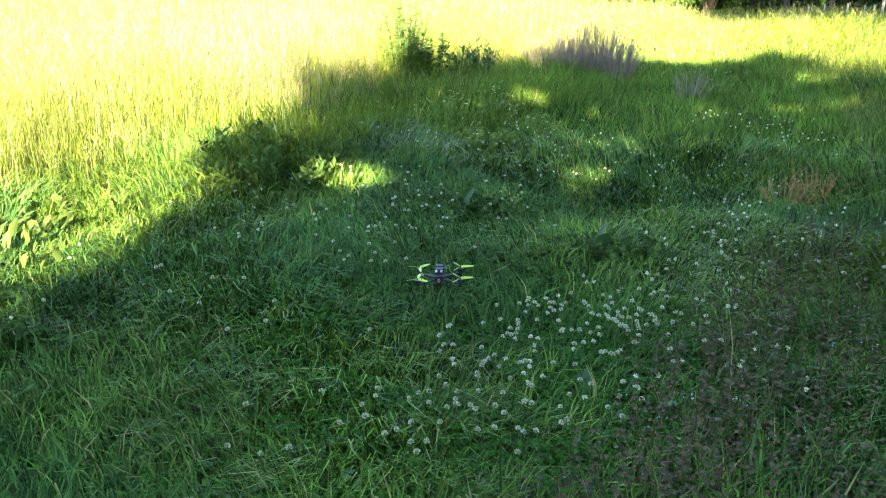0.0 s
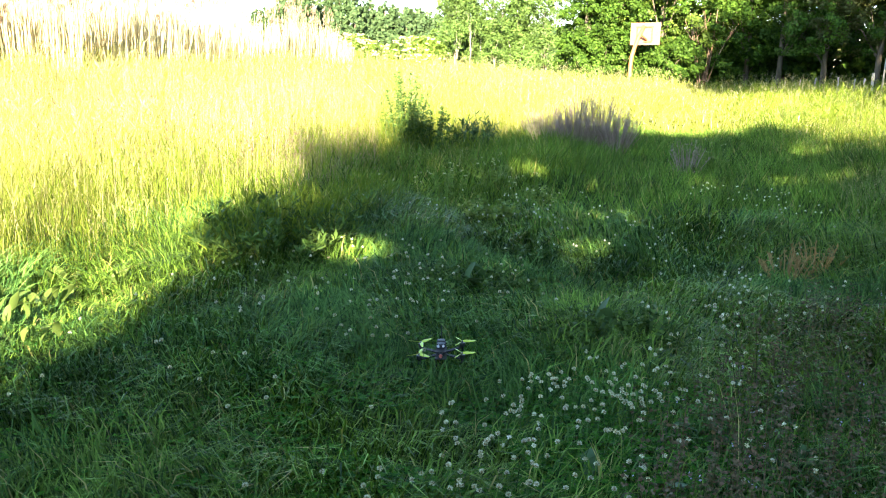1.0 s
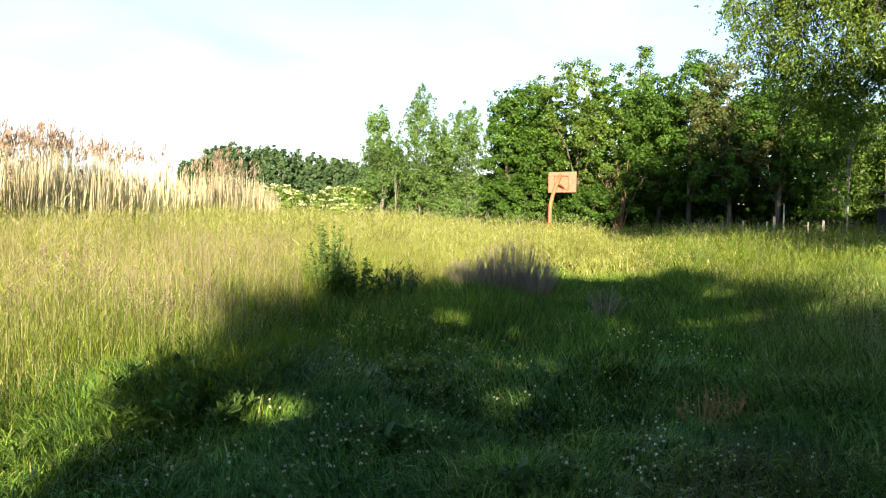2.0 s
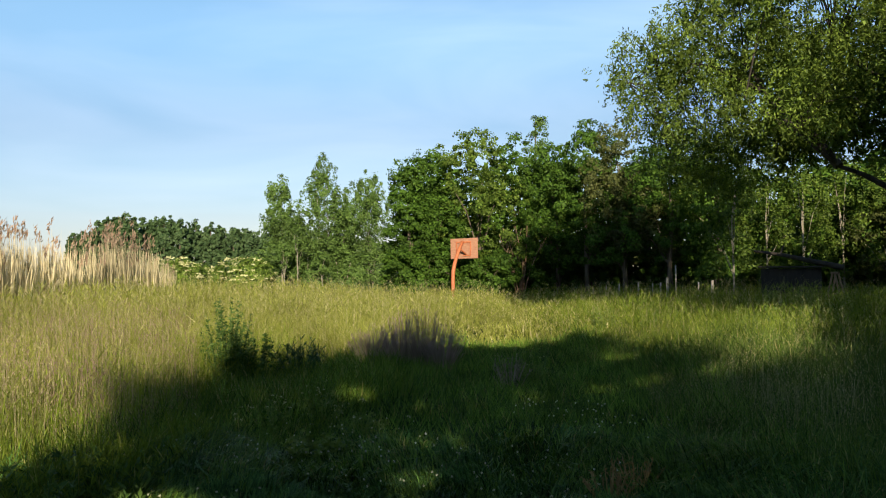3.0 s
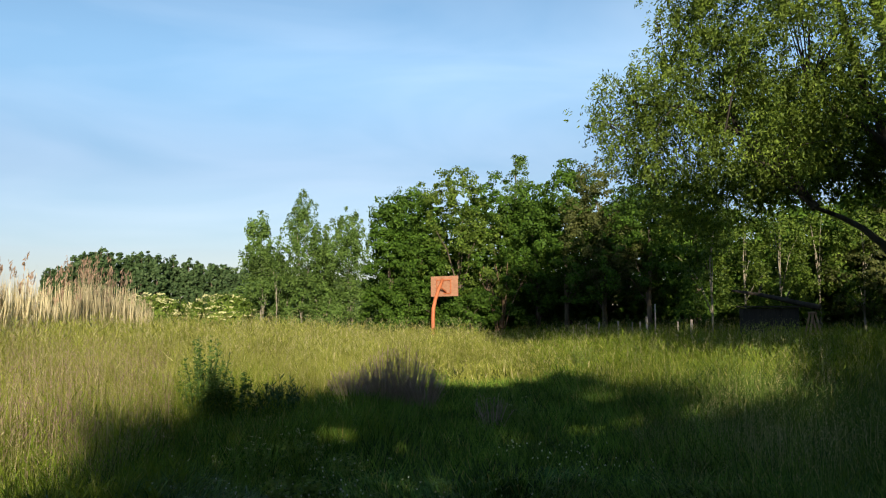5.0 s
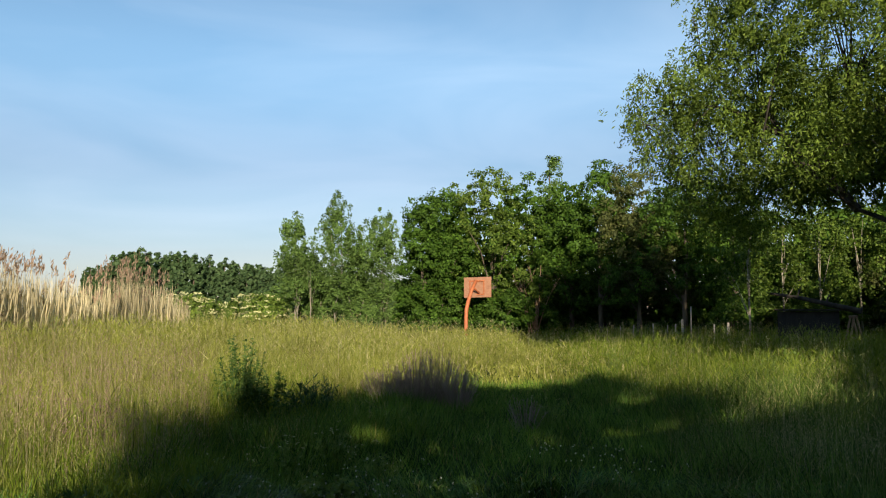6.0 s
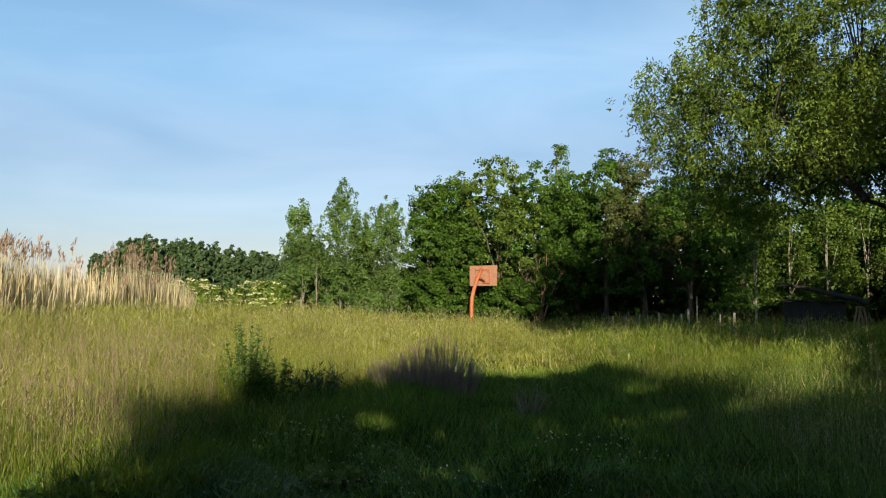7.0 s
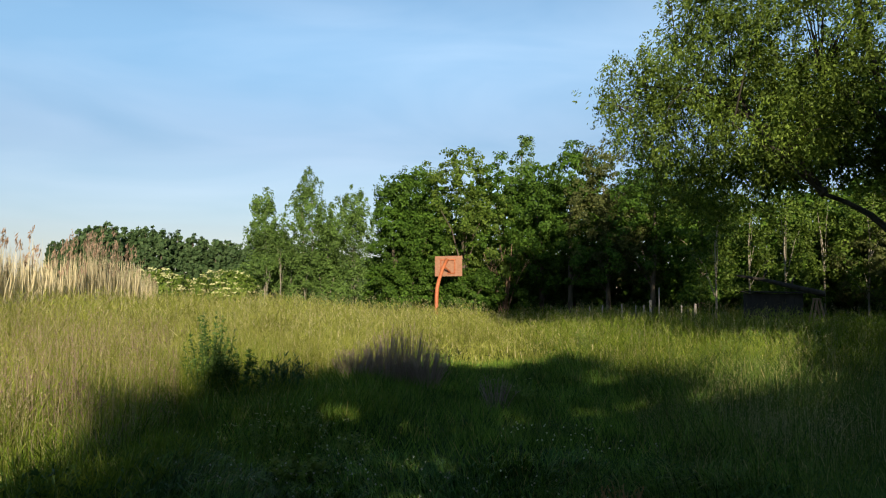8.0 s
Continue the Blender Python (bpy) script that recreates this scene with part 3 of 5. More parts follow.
def build_back_row():
    """Trees further back that close the gaps of the thicket, and unseen trees added beside and behind the viewer to
    block light.
    """
    rng = np.random.default_rng(6)
    for turn, far, top, r in ((-2.8, 58, 8.6, 2.2), (-1, 60, 10, 3), (2.5, 60, 10.5, 3), (6, 60, 10.5, 3), (9.5, 59, 10.5, 3), (12.5, 58, 10, 3), (15.5, 57, 9, 3), (19, 56, 8, 2.6), (22.5, 55, 8.5, 2.6), (26.5, 55, 9, 2.6), (28.4, 52, 9, 2.4), (24, 49, 7.5, 2.3), (26.8, 49, 7.5, 2.3), (29.5, 49, 8, 2.4), (30, 56, 8.0, 3), (34, 55, 8, 3), (39, 50, 9, 3)):
        x, y = polar(turn, far)
        build_tree("back_tree", x, y, broad(top, r, rng), top * 0.8, 0.18, M_LEAF, "green tree deeper in the wood", rng, 130, 34, 0.5, 0.4, 0.75, limbs=0, group="deeper wood trees")
    for turn in np.arange(1.0, 29.0, 1.5):
        x, y = polar(turn, 56 + rng.uniform(-0.8, 0.8))
        build_tree("deep_shrub", x, y, [(0, 0, 1.9, 1.3, 1.0, 1.9), (0.3, 0, 1.0, 1.2, 1.0, 1.0)], 2.6, 0.06, M_LEAF, "dark green shrub deep in the wood", rng, 50, 22, 0.35, 0.40, 0.75, limbs=0, category="shrub", group="deep shrubs")
    # added out of view on the right, to darken the birches, shed and ground
    for turn, far, top in ((41, 27, 9.3), (52, 28, 10.5), (60, 22, 14), (70, 24, 14), (82, 26, 14)):
        x, y = polar(turn, far)
        build_tree("back_tree", x, y, broad(top, 4.2, rng), top * 0.8, 0.25, M_LEAF, "big leafy tree added out of view beside the willow for its shade", rng, 120, 22, 0.6, 0.75, 0.8, limbs=0, group="deeper wood trees")
    # unseen ring added behind the viewer; it cuts the sky light in the shade
    for turn in np.arange(95, 292, 9.0):
        far = 33 + rng.uniform(-2, 2)
        top = 10.5 + (3.0 if 150 < turn < 172 else 0) + (5 if turn < 140 else 0) + rng.uniform(-1, 0.6)
        x, y = polar(turn, far)
        build_tree("back_tree", x, y, broad(top, 3.6, rng), top * 0.8, 0.22, M_LEAF, "unseen leafy tree added behind the viewer to hold back sky light", rng, 60, 16, 0.6, 1.15, 0.8, limbs=0, group="wood behind")


build_back_row()


def build_poplars():
    rng = np.random.default_rng(8)
    for turn, far, top, r, stems, low, tips in ((-13.15, 50, 7.4, 1.15, 1, 0.26, 2), (-10.15, 51, 8.95, 1.6, 2, 0.1, 3), (-7.3, 52, 8.4, 1.85, 3, 0.1, 4), (-12.0, 52.5, 5.6, 1.0, 1, 0.1, 2), (-9.0, 53.5, 6.6, 1.1, 1, 0.1, 2)):
        x, y = polar(turn, far)
        build_tree("poplar", x, y, spires(top, r, rng, low, tips), top * 0.85, 0.045, M_LEAF_G, "slender young poplar with pale stem and upright branches", rng, int(210 * r + 70), 44, 0.15, 0.12, 0.75,
                   bark=M_PALEBARK, group="young poplars", hang=-0.4, stems=stems, loose=0.6, flat=1.5)
    for turn, far, top, r in ((-14.4, 51, 3.0, 1.0), (-12.6, 51, 3.4, 1.1), (-11.4, 50, 2.8, 0.9), (-9.4, 50.5, 3.2, 1.0), (-8.6, 50, 2.6, 0.9), (-6.9, 51, 3.2, 0.8)):
        x, y = polar(turn, far)
        build_tree("undergrowth_shrub", x, y, [(0, 0, top * 0.5, r, r * 0.8, top * 0.5), (r * 0.5, 0, top * 0.35, r * 0.6, r * 0.6, top * 0.35)], top * 0.9, 0.04, M_LEAF_G, "low green undergrowth between poplar stems", rng, 70, 50, 0.22, 0.14,
                   category="shrub", group="undergrowth shrubs", bark=M_PALEBARK)
    # thin pale saplings before the undergrowth
    for turn, far, top in ((-13.0, 48.6, 3.2), (-12.1, 48.5, 4.0), (-10.4, 48.8, 2.6)):
        x, y = polar(turn, far)
        build_tree("sapling", x, y, [(0, 0, top * 0.8, 0.4, 0.4, top * 0.22)], top * 0.95, 0.024, M_LEAF_G, "thin pale-stemmed sapling in front of poplars", rng, 22, 40, 0.16, 0.13, bark=M_PALEBARK, group="saplings")


build_poplars()


def build_elders():
    rng = np.random.default_rng(9)
    for turn, far, top, r in ((-20.5, 41, 2.05, 1.5), (-18.4, 42, 1.6, 1.2), (-16.0, 42, 2.0, 1.6)):
        x, y = polar(turn, far)
        ob = build_tree("elder_bush", x, y, [(0, 0, top * 0.5, r, r, top * 0.5), (r * 0.3, -0.2, top * 0.55, r * 0.7, r * 0.7, top * 0.4)], top * 0.7, 0.06, M_ELDER,
                        "elder bush in full creamy-white blossom beside the reeds", rng, 120, 50, 0.22, 0.15, category="bush", group="elder bushes")
        n = 80
        d = rng.normal(0, 1, (n, 3))
        d[:, 1] -= 0.5
        d[:, 2] = np.abs(d[:, 2]) * 1.1 - 0.15
        d /= np.linalg.norm(d, axis=1)[:, None]
        c = np.array([0, 0, top * 0.52]) + d * np.array([r, r, top * 0.52]) * rng.uniform(0.98, 1.1, n)[:, None]
        k = np.repeat(np.arange(n), 14)
        p = c[k] + rng.normal(0, 1, (len(k), 3)) * np.array([0.075, 0.075, 0.02])
        v, q, _ = leaves(p, np.full(len(p), 0.07), np.full(len(p), 0.06), np.tile([1.0, 0, 0], (len(p), 1)), rng, 1.0)
        put("blossom", raw_mesh("blossom", v, q), M_BLOOM, ob, "flat creamy blossom heads")


build_elders()


def build_far_wood():
    """The dense wood on the skyline."""
    rng = np.random.default_rng(4)
    for turn in [*np.arange(-60, -36, 1.5), *np.arange(-26.4, -5, 0.5)]:
        seen = turn > -28
        far = 150 + rng.uniform(-4, 4)
        tall = np.interp(turn, [-60, -42, -36, -26.4, -25.3, -24.6, -21, -17, -15, -10, -5], [15, 16.2, 12, 10.8, 11.8, 14.2, 13.7, 12.3, 11.3, 9.8, 9]) + rng.uniform(-0.35, 0.35)
        x, y = polar(turn, far)
        r = rng.uniform(1.5, 1.9) if seen else 2.4
        build_tree("far_tree", x, y, [(0, 0, tall * 0.42, r, r, tall * 0.40), (0, 0, tall * 0.68, r * 0.9, r * 0.9, tall * 0.22), (0, 0, tall * 0.84, r * 0.55, r * 0.55, tall * 0.13)], tall * 0.93, 0.2, M_FAR, "dark green tree in a distant wood on the skyline", rng,
                   150 if seen else 50, 15 if seen else 12, 0.22, 0.6 if seen else 0.9, 0.7, limbs=0, group="far wood trees", shell=0.45, loose=0.8, flat=1.3)


build_far_wood()


def build_willow():
    rng = np.random.default_rng(21)
    x0, y0 = polar(30.5, 20.5)
    z0 = float(ground_z(x0, y0))
    ob = thing("willow", x0, y0, z0, "large old willow with drooping yellow-green foliage over the meadow", "tree")
    # trunk and great limbs, about its foot
    def at(turn, far, z):
        x, y = polar(turn, far)
        return Vector((x - x0, y - y0, z - z0))
    forks = [
        [(0, 0, -0.2), (0.05, 0.1, 1.4), (-0.2, 0.0, 2.6)],
        [(-0.2, 0, 1.9), at(29.1, 20.0, 2.6), at(28.2, 19.7, 3.05), at(27.1, 19.4, 3.4), at(25.8, 19.2, 3.67), at(24.5, 19.0, 3.85), at(22.0, 18.6, 4.6), at(19, 18.5, 5.4)],
        [(-0.2, 0, 2.5), at(29.6, 20.6, 4.2), at(28.84, 20.6, 5.3), at(28.3, 20.6, 6.15), at(27.6, 20.8, 6.8), at(26.5, 21, 9), at(25, 21, 11.2), at(21, 20.5, 12.2)],
        [(-0.1, 0, 2.5), at(30, 20.5, 6), at(28.5, 21, 9), at(26, 22, 12)],
        [(-0.1, 0, 2.5), at(32, 20.5, 5), at(34, 21, 9), at(36, 21, 11)],
        [at(24.5, 19.0, 3.85), at(21.5, 19.5, 5.4), at(17, 19.4, 6.4), at(13.5, 19.8, 6.7), at(11.4, 20, 6.3)],
        [at(22.0, 18.6, 4.6), at(19, 20, 6.6), at(15.5, 20.6, 7.6), at(13.0, 20.4, 7.0)],
        [at(28.84, 20.6, 5.3), at(27.3, 20.2, 5.85), at(26.4, 20, 6.0), at(24.5, 19.8, 6.6)],
    ]
    thick = [(0.5, 0.42, 0.36), (0.15, 0.11, 0.085, 0.065, 0.052, 0.042, 0.03, 0.015), (0.18, 0.15, 0.13, 0.11, 0.09, 0.07, 0.05, 0.03), (0.24, 0.18, 0.12, 0.05), (0.24, 0.18, 0.12, 0.05), (0.10, 0.07, 0.045, 0.02, 0.006), (0.08, 0.05, 0.03, 0.01), (0.1, 0.07, 0.05, 0.02)]
    put("trunk", raw_mesh("trunk", *tube(forks[0], thick[0], 12)), M_DARKBARK, ob, smooth=True)
    for f, t in zip(forks[1:], thick[1:]):
        put("limb", raw_mesh("limb", *tube(f, t, 8)), M_DARKBARK, ob, smooth=True)
    # crown masses: turn, distance, height, radii
    low_masses = [(12.3, 20.3, 7.4, 0.6, 1.0, 0.35), (11.3, 20.3, 6.5, 0.4, 0.8, 0.4), (13.2, 20.5, 6.0, 0.8, 1.2, 0.8), (15.0, 20, 7.0, 0.9, 1.3, 0.8), (14.4, 22.8, 5.1, 0.8, 1.0, 0.9),
        (15.8, 20, 6.0, 1.2, 1.6, 1.3), (17.0, 20, 8.4, 0.8, 1.3, 0.8), (16.0, 22.6, 4.6, 1.0, 1.1, 1.1), (18.2, 22.6, 4.7, 1.1, 1.1, 0.9), (18.0, 20, 7.2, 1.3, 1.6, 1.4)]
    middle_masses = [(17.9, 20, 9.6, 0.9, 1.4, 0.9), (19.3, 20, 10.6, 1.2, 1.6, 1.2), (20.4, 19.6, 8.6, 1.3, 1.6, 1.3), (20.6, 19.6, 6.2, 1.3, 1.5, 1.3),
        (22.8, 19.2, 9.8, 1.5, 1.6, 1.4), (23.4, 18.6, 7.2, 1.4, 1.4, 1.3), (25.8, 18.2, 8.8, 1.5, 1.3, 1.3), (21.3, 18.3, 5.0, 1.0, 0.8, 0.75), (23.8, 18.3, 5.3, 1.0, 0.8, 0.8), (26.4, 18.3, 5.9, 1.0, 0.8, 0.8)]
    high_masses = [(28.6, 18.6, 10.6, 1.3, 1.3, 1.1), (29.6, 18.2, 7.4, 1.1, 1.1, 0.8), (33.5, 19, 9.0, 1.5, 1.5, 1.8), 
        (35.5, 20, 8.0, 2.2, 2.2, 3.0), (22.5, 21.8, 5.0, 1.0, 1.2, 0.6)]
    # unseen masses added right of the view, to shade the inner crown
    beyond = [(37, 15.5, 6.2, 2, 2, 1.5), (43, 14.5, 5.5, 2.4, 2.4, 1.8), (36.5, 13.5, 5.2, 1.4, 1.4, 1.4)]

    def foliage(masses, clumps, scale, spread):
        """Drooping sprays of slim leaves over crown masses."""
        blobs = []
        for turn, far, z, rx, ry, rz in masses:
            p = at(turn, far, z)
            blobs.append((p.x, p.y, p.z, rx, ry, rz))
        tips, out, centres = crown_points(rng, blobs, clumps, 4, spread, 0.55)
        n = len(tips)
        long = rng.uniform(0.08, 0.42, n) * np.where(rng.uniform(0, 1, n) < 0.2, 1.9, 1.0)
        per = 14
        s = np.tile(np.linspace(0, 1, per), n)
        k = np.repeat(np.arange(n), per)
        o = out[k] * np.array([1, 1, 0.2])
        p = tips[k] + o * (long[k] * 0.45 * s)[:, None] + rng.normal(0, 0.06 * scale, (n * per, 3))
        p[:, 2] -= long[k] * s ** 1.6
        along = np.stack([o[:, 0] * 0.5, o[:, 1] * 0.5, -0.1 - 0.7 * s], 1)
        m = len(p)
        v, q, _ = leaves(p, rng.uniform(0.075, 0.16, m) * scale, rng.uniform(0.030, 0.052, m) * scale, along, rng, 1.7)
        put("crown", raw_mesh("crown", v, q), M_WILLOW, ob)
        return centres

    centres = foliage(low_masses + middle_masses + high_masses, 2250, 0.9, 0.19)
    # coarse upper crown above the view, laid out to throw shade on the thicket
    foliage([(22.4, 20, 12.0, 1.5, 1.8, 1.4), (25.6, 19, 11.6, 1.6, 1.6, 1.5), (27.0, 21, 13.4, 2.0, 2.0, 1.8), (31.5, 21, 12.6, 2.2, 2.2, 2.0), (24, 21, 14.3, 2.2, 2, 1.4), (29, 22, 15, 2.6, 2.4, 1.6), (34, 22, 14.5, 2.6, 2.4, 2.0), (39, 23, 13.5, 2.8, 2.6, 2.2)], 420, 2.2, 0.4)
    foliage([(29, 21.5, 11.8, 1.8, 1.5, 1.7), (33, 21.5, 11.5, 1.8, 1.5, 1.7), (37, 21.5, 11.3, 1.8, 1.5, 1.7), (40.5, 22, 11.2, 1.8, 1.5, 1.7), (31, 21.5, 14, 1.8, 1.5, 1.4), (35, 21.5, 14, 1.8, 1.5, 1.4), (39, 22, 13.8, 1.8, 1.5, 1.4)], 420, 2.4, 0.4)
    foliage(beyond, 330, 1.4, 0.3)
    foliage([(25.5, 23, 7.2, 1.6, 1.2, 1.3), (28, 23.5, 6.2, 1.6, 1.2, 1.0), (30.5, 22.5, 5.2, 1.4, 1.2, 1.0), (20.5, 21.5, 5.0, 0.9, 1.0, 0.6), (22.3, 21.5, 5.6, 1.0, 1.0, 0.7), (24.2, 21.5, 5.2, 1.0, 1.0, 0.7), (26.2, 22, 5.2, 1.0, 1.0, 0.7), (24.5, 22, 6.8, 1.2, 1.0, 0.9), (21, 22, 7.0, 1.2, 1.0, 0.9)], 460, 1.35, 0.3)
    # twigs
    pieces = []
    for c in centres[rng.choice(len(centres), 160, replace=False)]:
        c = Vector(c)
        a = min((Vector(b) for f in forks[1:] for b in f), key=lambda w: (w - c).length)
        pieces.append(tube([a, a.lerp(c, 0.5) + Vector((0, 0, 0.25)), c, c + Vector((rng.normal(0, 0.2), rng.normal(0, 0.2), -0.4))], [0.018, 0.012, 0.008, 0.003], 4))
    tagged(put("twigwork", raw_mesh("twigwork", *join(pieces)), M_DARKBARK, ob, smooth=True), kind="stuff")


build_willow()


def build_shade_trees():
    """Trees behind the camera whose shade lies over the track; their crowns stand about the line y = -10."""
    rng = np.random.default_rng(31)
    back_y = -10.0
    k = math.tan(radians(SUN_TURN))
    rise = math.tan(radians(SUN_UP)) / math.cos(radians(SUN_TURN))
    # gaps in the crown where the sun comes through: places on the ground and half sizes
    gaps = [(0.02, 7.4, 0.45, 0.22), (0.4, 7.7, 0.3, 0.2), (-0.5, 6.2, 0.3, 0.25), (-2.1, 5.4, 0.4, 0.45), (1.76, 11.0, 0.4, 0.3), (2.3, 11.3, 0.35, 0.25), (1.0, 6.1, 0.35, 0.2), (-1.5, 10.4, 0.3, 0.3), (2.6, 14.5, 0.5, 0.4), (1.45, 8.8, 0.35, 0.2)]
    crown_top = lambda x: np.interp(x, [-2.7, -2.2, -1.9, -1.2, -0.4, 0.8, 1.8, 2.6, 3.6, 4.4, 5.2, 6.4, 6.75, 6.85, 7.6, 8.2, 9.3, 10.2, 10.6, 11.2, 11.8, 12.4, 13, 16, 20, 24],
                                    [3.8, 5.0, 7.6, 8.2, 8.6, 9.1, 9.6, 9.9, 10.2, 10.1, 10.4, 10.7, 10.5, 7.6, 7.9, 8.7, 9.4, 9.8, 10.2, 10.9, 12.8, 15.6, 16.6, 18, 18, 17])
    right_edge = lambda z: np.interp(z, [7.3, 7.7, 8.4, 9.5, 10.6], [9.0, 5.6, 6.0, 6.6, 6.8])
    for name, x0, lo, hi, n in (("shade_tree", 3.2, -2.7, 8.0, 56000), ("shade_tree", 9.2, 6.4, 11.0, 11000), ("shade_tree", 16.5, 9.3, 24.0, 28000)):
        ob = thing(name, x0, back_y, float(ground_z(x0, back_y)), "leafy tree behind the viewer that shades the track", "tree", "shade trees")
        clump = n // 24
        cx = rng.uniform(lo, hi, clump)
        cz = rng.uniform(1.8, 10.8 if x0 < 12 else 18, clump)
        cy = back_y + rng.normal(0, 0.9, clump)
        ex, ez = cx + k * (cy - back_y), cz + rise * (cy - back_y)
        ok = (ez < crown_top(ex) - 0.14) & ((x0 > 5) | (ex < right_edge(ez))) & (ex > np.interp(ez, [0, 4.0, 4.4, 4.8, 5.2, 5.8, 6.5, 7.2, 7.6, 8, 8.7], [-2.7, -1.35, -0.85, -0.65, -0.55, -0.75, -1.05, -1.25, -1.15, -0.65, 0.0]))
        cx, cy, cz = cx[ok], cy[ok], cz[ok]
        m = np.repeat(np.arange(len(cx)), 40)
        p = np.stack([cx[m], cy[m], cz[m]], 1) + rng.normal(0, 0.13, (len(m), 3))
        d = p[:, 2] / rise
        gx, gy = p[:, 0] - k * d, p[:, 1] + d
        open_ = np.zeros(len(p), bool)
        for a, b, rx, ry in gaps:
            open_ |= ((gx - a) / (0.85 * rx)) ** 2 + ((gy - b - 0.2) / (0.85 * ry)) ** 2 < 1
        p = p[~open_] - np.array([x0, back_y, float(ground_z(x0, back_y))])
        size = rng.uniform(0.16, 0.28, len(p)) * (1.15 if x0 < 5 else 1.9)
        v, q, _ = leaves(p, size, size * 0.6, rng.normal(0, 1, p.shape), rng, 1.0)
        put("crown", raw_mesh("crown", v, q), M_LEAF, ob)
        put("trunk", raw_mesh("trunk", *tube([(0, 0, -0.2), (0.1, 0, 2), (0, 0.1, 5), (0.2, 0, 12 if x0 > 12 else 6.2)], [0.35, 0.26, 0.16, 0.04], 9)), M_BARK, ob, smooth=True)


build_shade_trees()


def build_reeds():
    rng = np.random.default_rng(14)
    x0, y0 = polar(-31, 22)
    ob = thing("reed_bed", x0, y0, float(ground_z(x0, y0)), "bed of tall dry straw-coloured reeds with feathery plumes", "reeds", kind="stuff")
    foot = np.array([x0, y0, float(ground_z(x0, y0))])
    n = 6500
    turn = rng.uniform(-50, -20.3, n)
    near = np.interp(turn, [-50, -38, -30, -20], [17.5, 18.5, 22.5, 31])
    far = near + rng.uniform(0, 1, n) ** 1.5 * 6
    x, y = far * np.sin(np.radians(turn)), far * np.cos(np.radians(turn))
    tall = np.interp(turn, [-50, -40, -35, -32, -29.5, -27, -25.5, -24, -21.5, -20.3], [2.6, 2.75, 2.9, 2.8, 2.6, 2.4, 2.4, 2.75, 2.4, 1.7]) * rng.uniform(0.6, 0.95, n) * np.where(rng.uniform(0, 1, n) < 0.13, np.where(turn < -28, 1.08, 1.2), 1.0)
    base = np.stack([x, y, ground_z(x, y) - 0.05], 1) - foot
    v, q, t = blades(base, tall, rng.uniform(0.018, 0.038, n), rng.uniform(0.0, 0.16, n), rng)
    # plumes sit on the taller stems
    tagged(put("stems", raw_mesh("stems", v, q, t), M_REED, ob), kind="stuff")
    tips = v.reshape(-1, 5, 3)[:, 4]
    pick = np.nonzero(rng.uniform(0, 1, n) < 0.04 + 0.3 * (tall > 2.4))[0]
    k = np.repeat(pick, 13)
    p = tips[k] + rng.normal(0, 1, (len(k), 3)) * np.array([0.035, 0.035, 0.09]) + np.array([0, 0, 0.04])
    v2, q2, _ = leaves(p, rng.uniform(0.09, 0.2, len(p)), rng.uniform(0.02, 0.04, len(p)), np.tile([0.25, 0, 1.0], (len(p), 1)), rng, 0.8)
    tagged(put("plumes", raw_mesh("plumes", v2, q2), M_PLUME, ob), kind="stuff")
    k = np.repeat(np.arange(n), 3)
    b = base[k] + rng.normal(0, 0.06, (len(k), 3)) * np.array([1, 1, 0])
    v3, q3, t3 = blades(b + np.array([0, 0, 1]) * (rng.uniform(0, 0.5, len(k)) * tall[k] * 0.6)[:, None], tall[k] * rng.uniform(0.15, 0.4, len(k)), rng.uniform(0.02, 0.035, len(k)), rng.uniform(0.3, 0.9, len(k)), rng)
    green = rng.uniform(0, 1, len(k)) < 0.35
    sel = np.nonzero(green)[0]
    rest = np.nonzero(~green)[0]
    for nm, idx, mat in (("young_leaves", sel, M_REEDLEAF), ("dry_leaves", rest, M_REED)):
        vv = v3.reshape(-1, 5, 3)[idx].reshape(-1, 3)
        kk = np.arange(len(idx))[:, None] * 5
        tagged(put(nm, raw_mesh(nm, vv, kk + np.array([[0, 1, 3, 2]]), kk + np.array([[2, 3, 4]])), mat, ob), kind="stuff")


build_reeds()


# ---- the basketball hoop ----
M_RUST = solid_mat("faded_orange_steel", (0.29, 0.075, 0.028), (0.44, 0.145, 0.055), 8.0, 0.65, 0.0, 0.3)
M_BOARD = solid_mat("weathered_reddish_board", (0.25, 0.115, 0.068), (0.35, 0.18, 0.11), 5.0, 0.85, 0.0, 0.4, 3.0)


def box(bm, centre, size, rot=None, bevel=0.0):
    m = Matrix.Translation(centre) @ (rot.to_4x4() if rot else Matrix()) @ Matrix.Diagonal((*size, 1))
    made = bmesh.ops.create_cube(bm, size=1.0, matrix=m)
    if bevel:
        edges = {e for v in made["verts"] for e in v.link_edges}
        bmesh.ops.bevel(bm, geom=list(edges), offset=bevel, segments=2, affect="EDGES", profile=0.6)


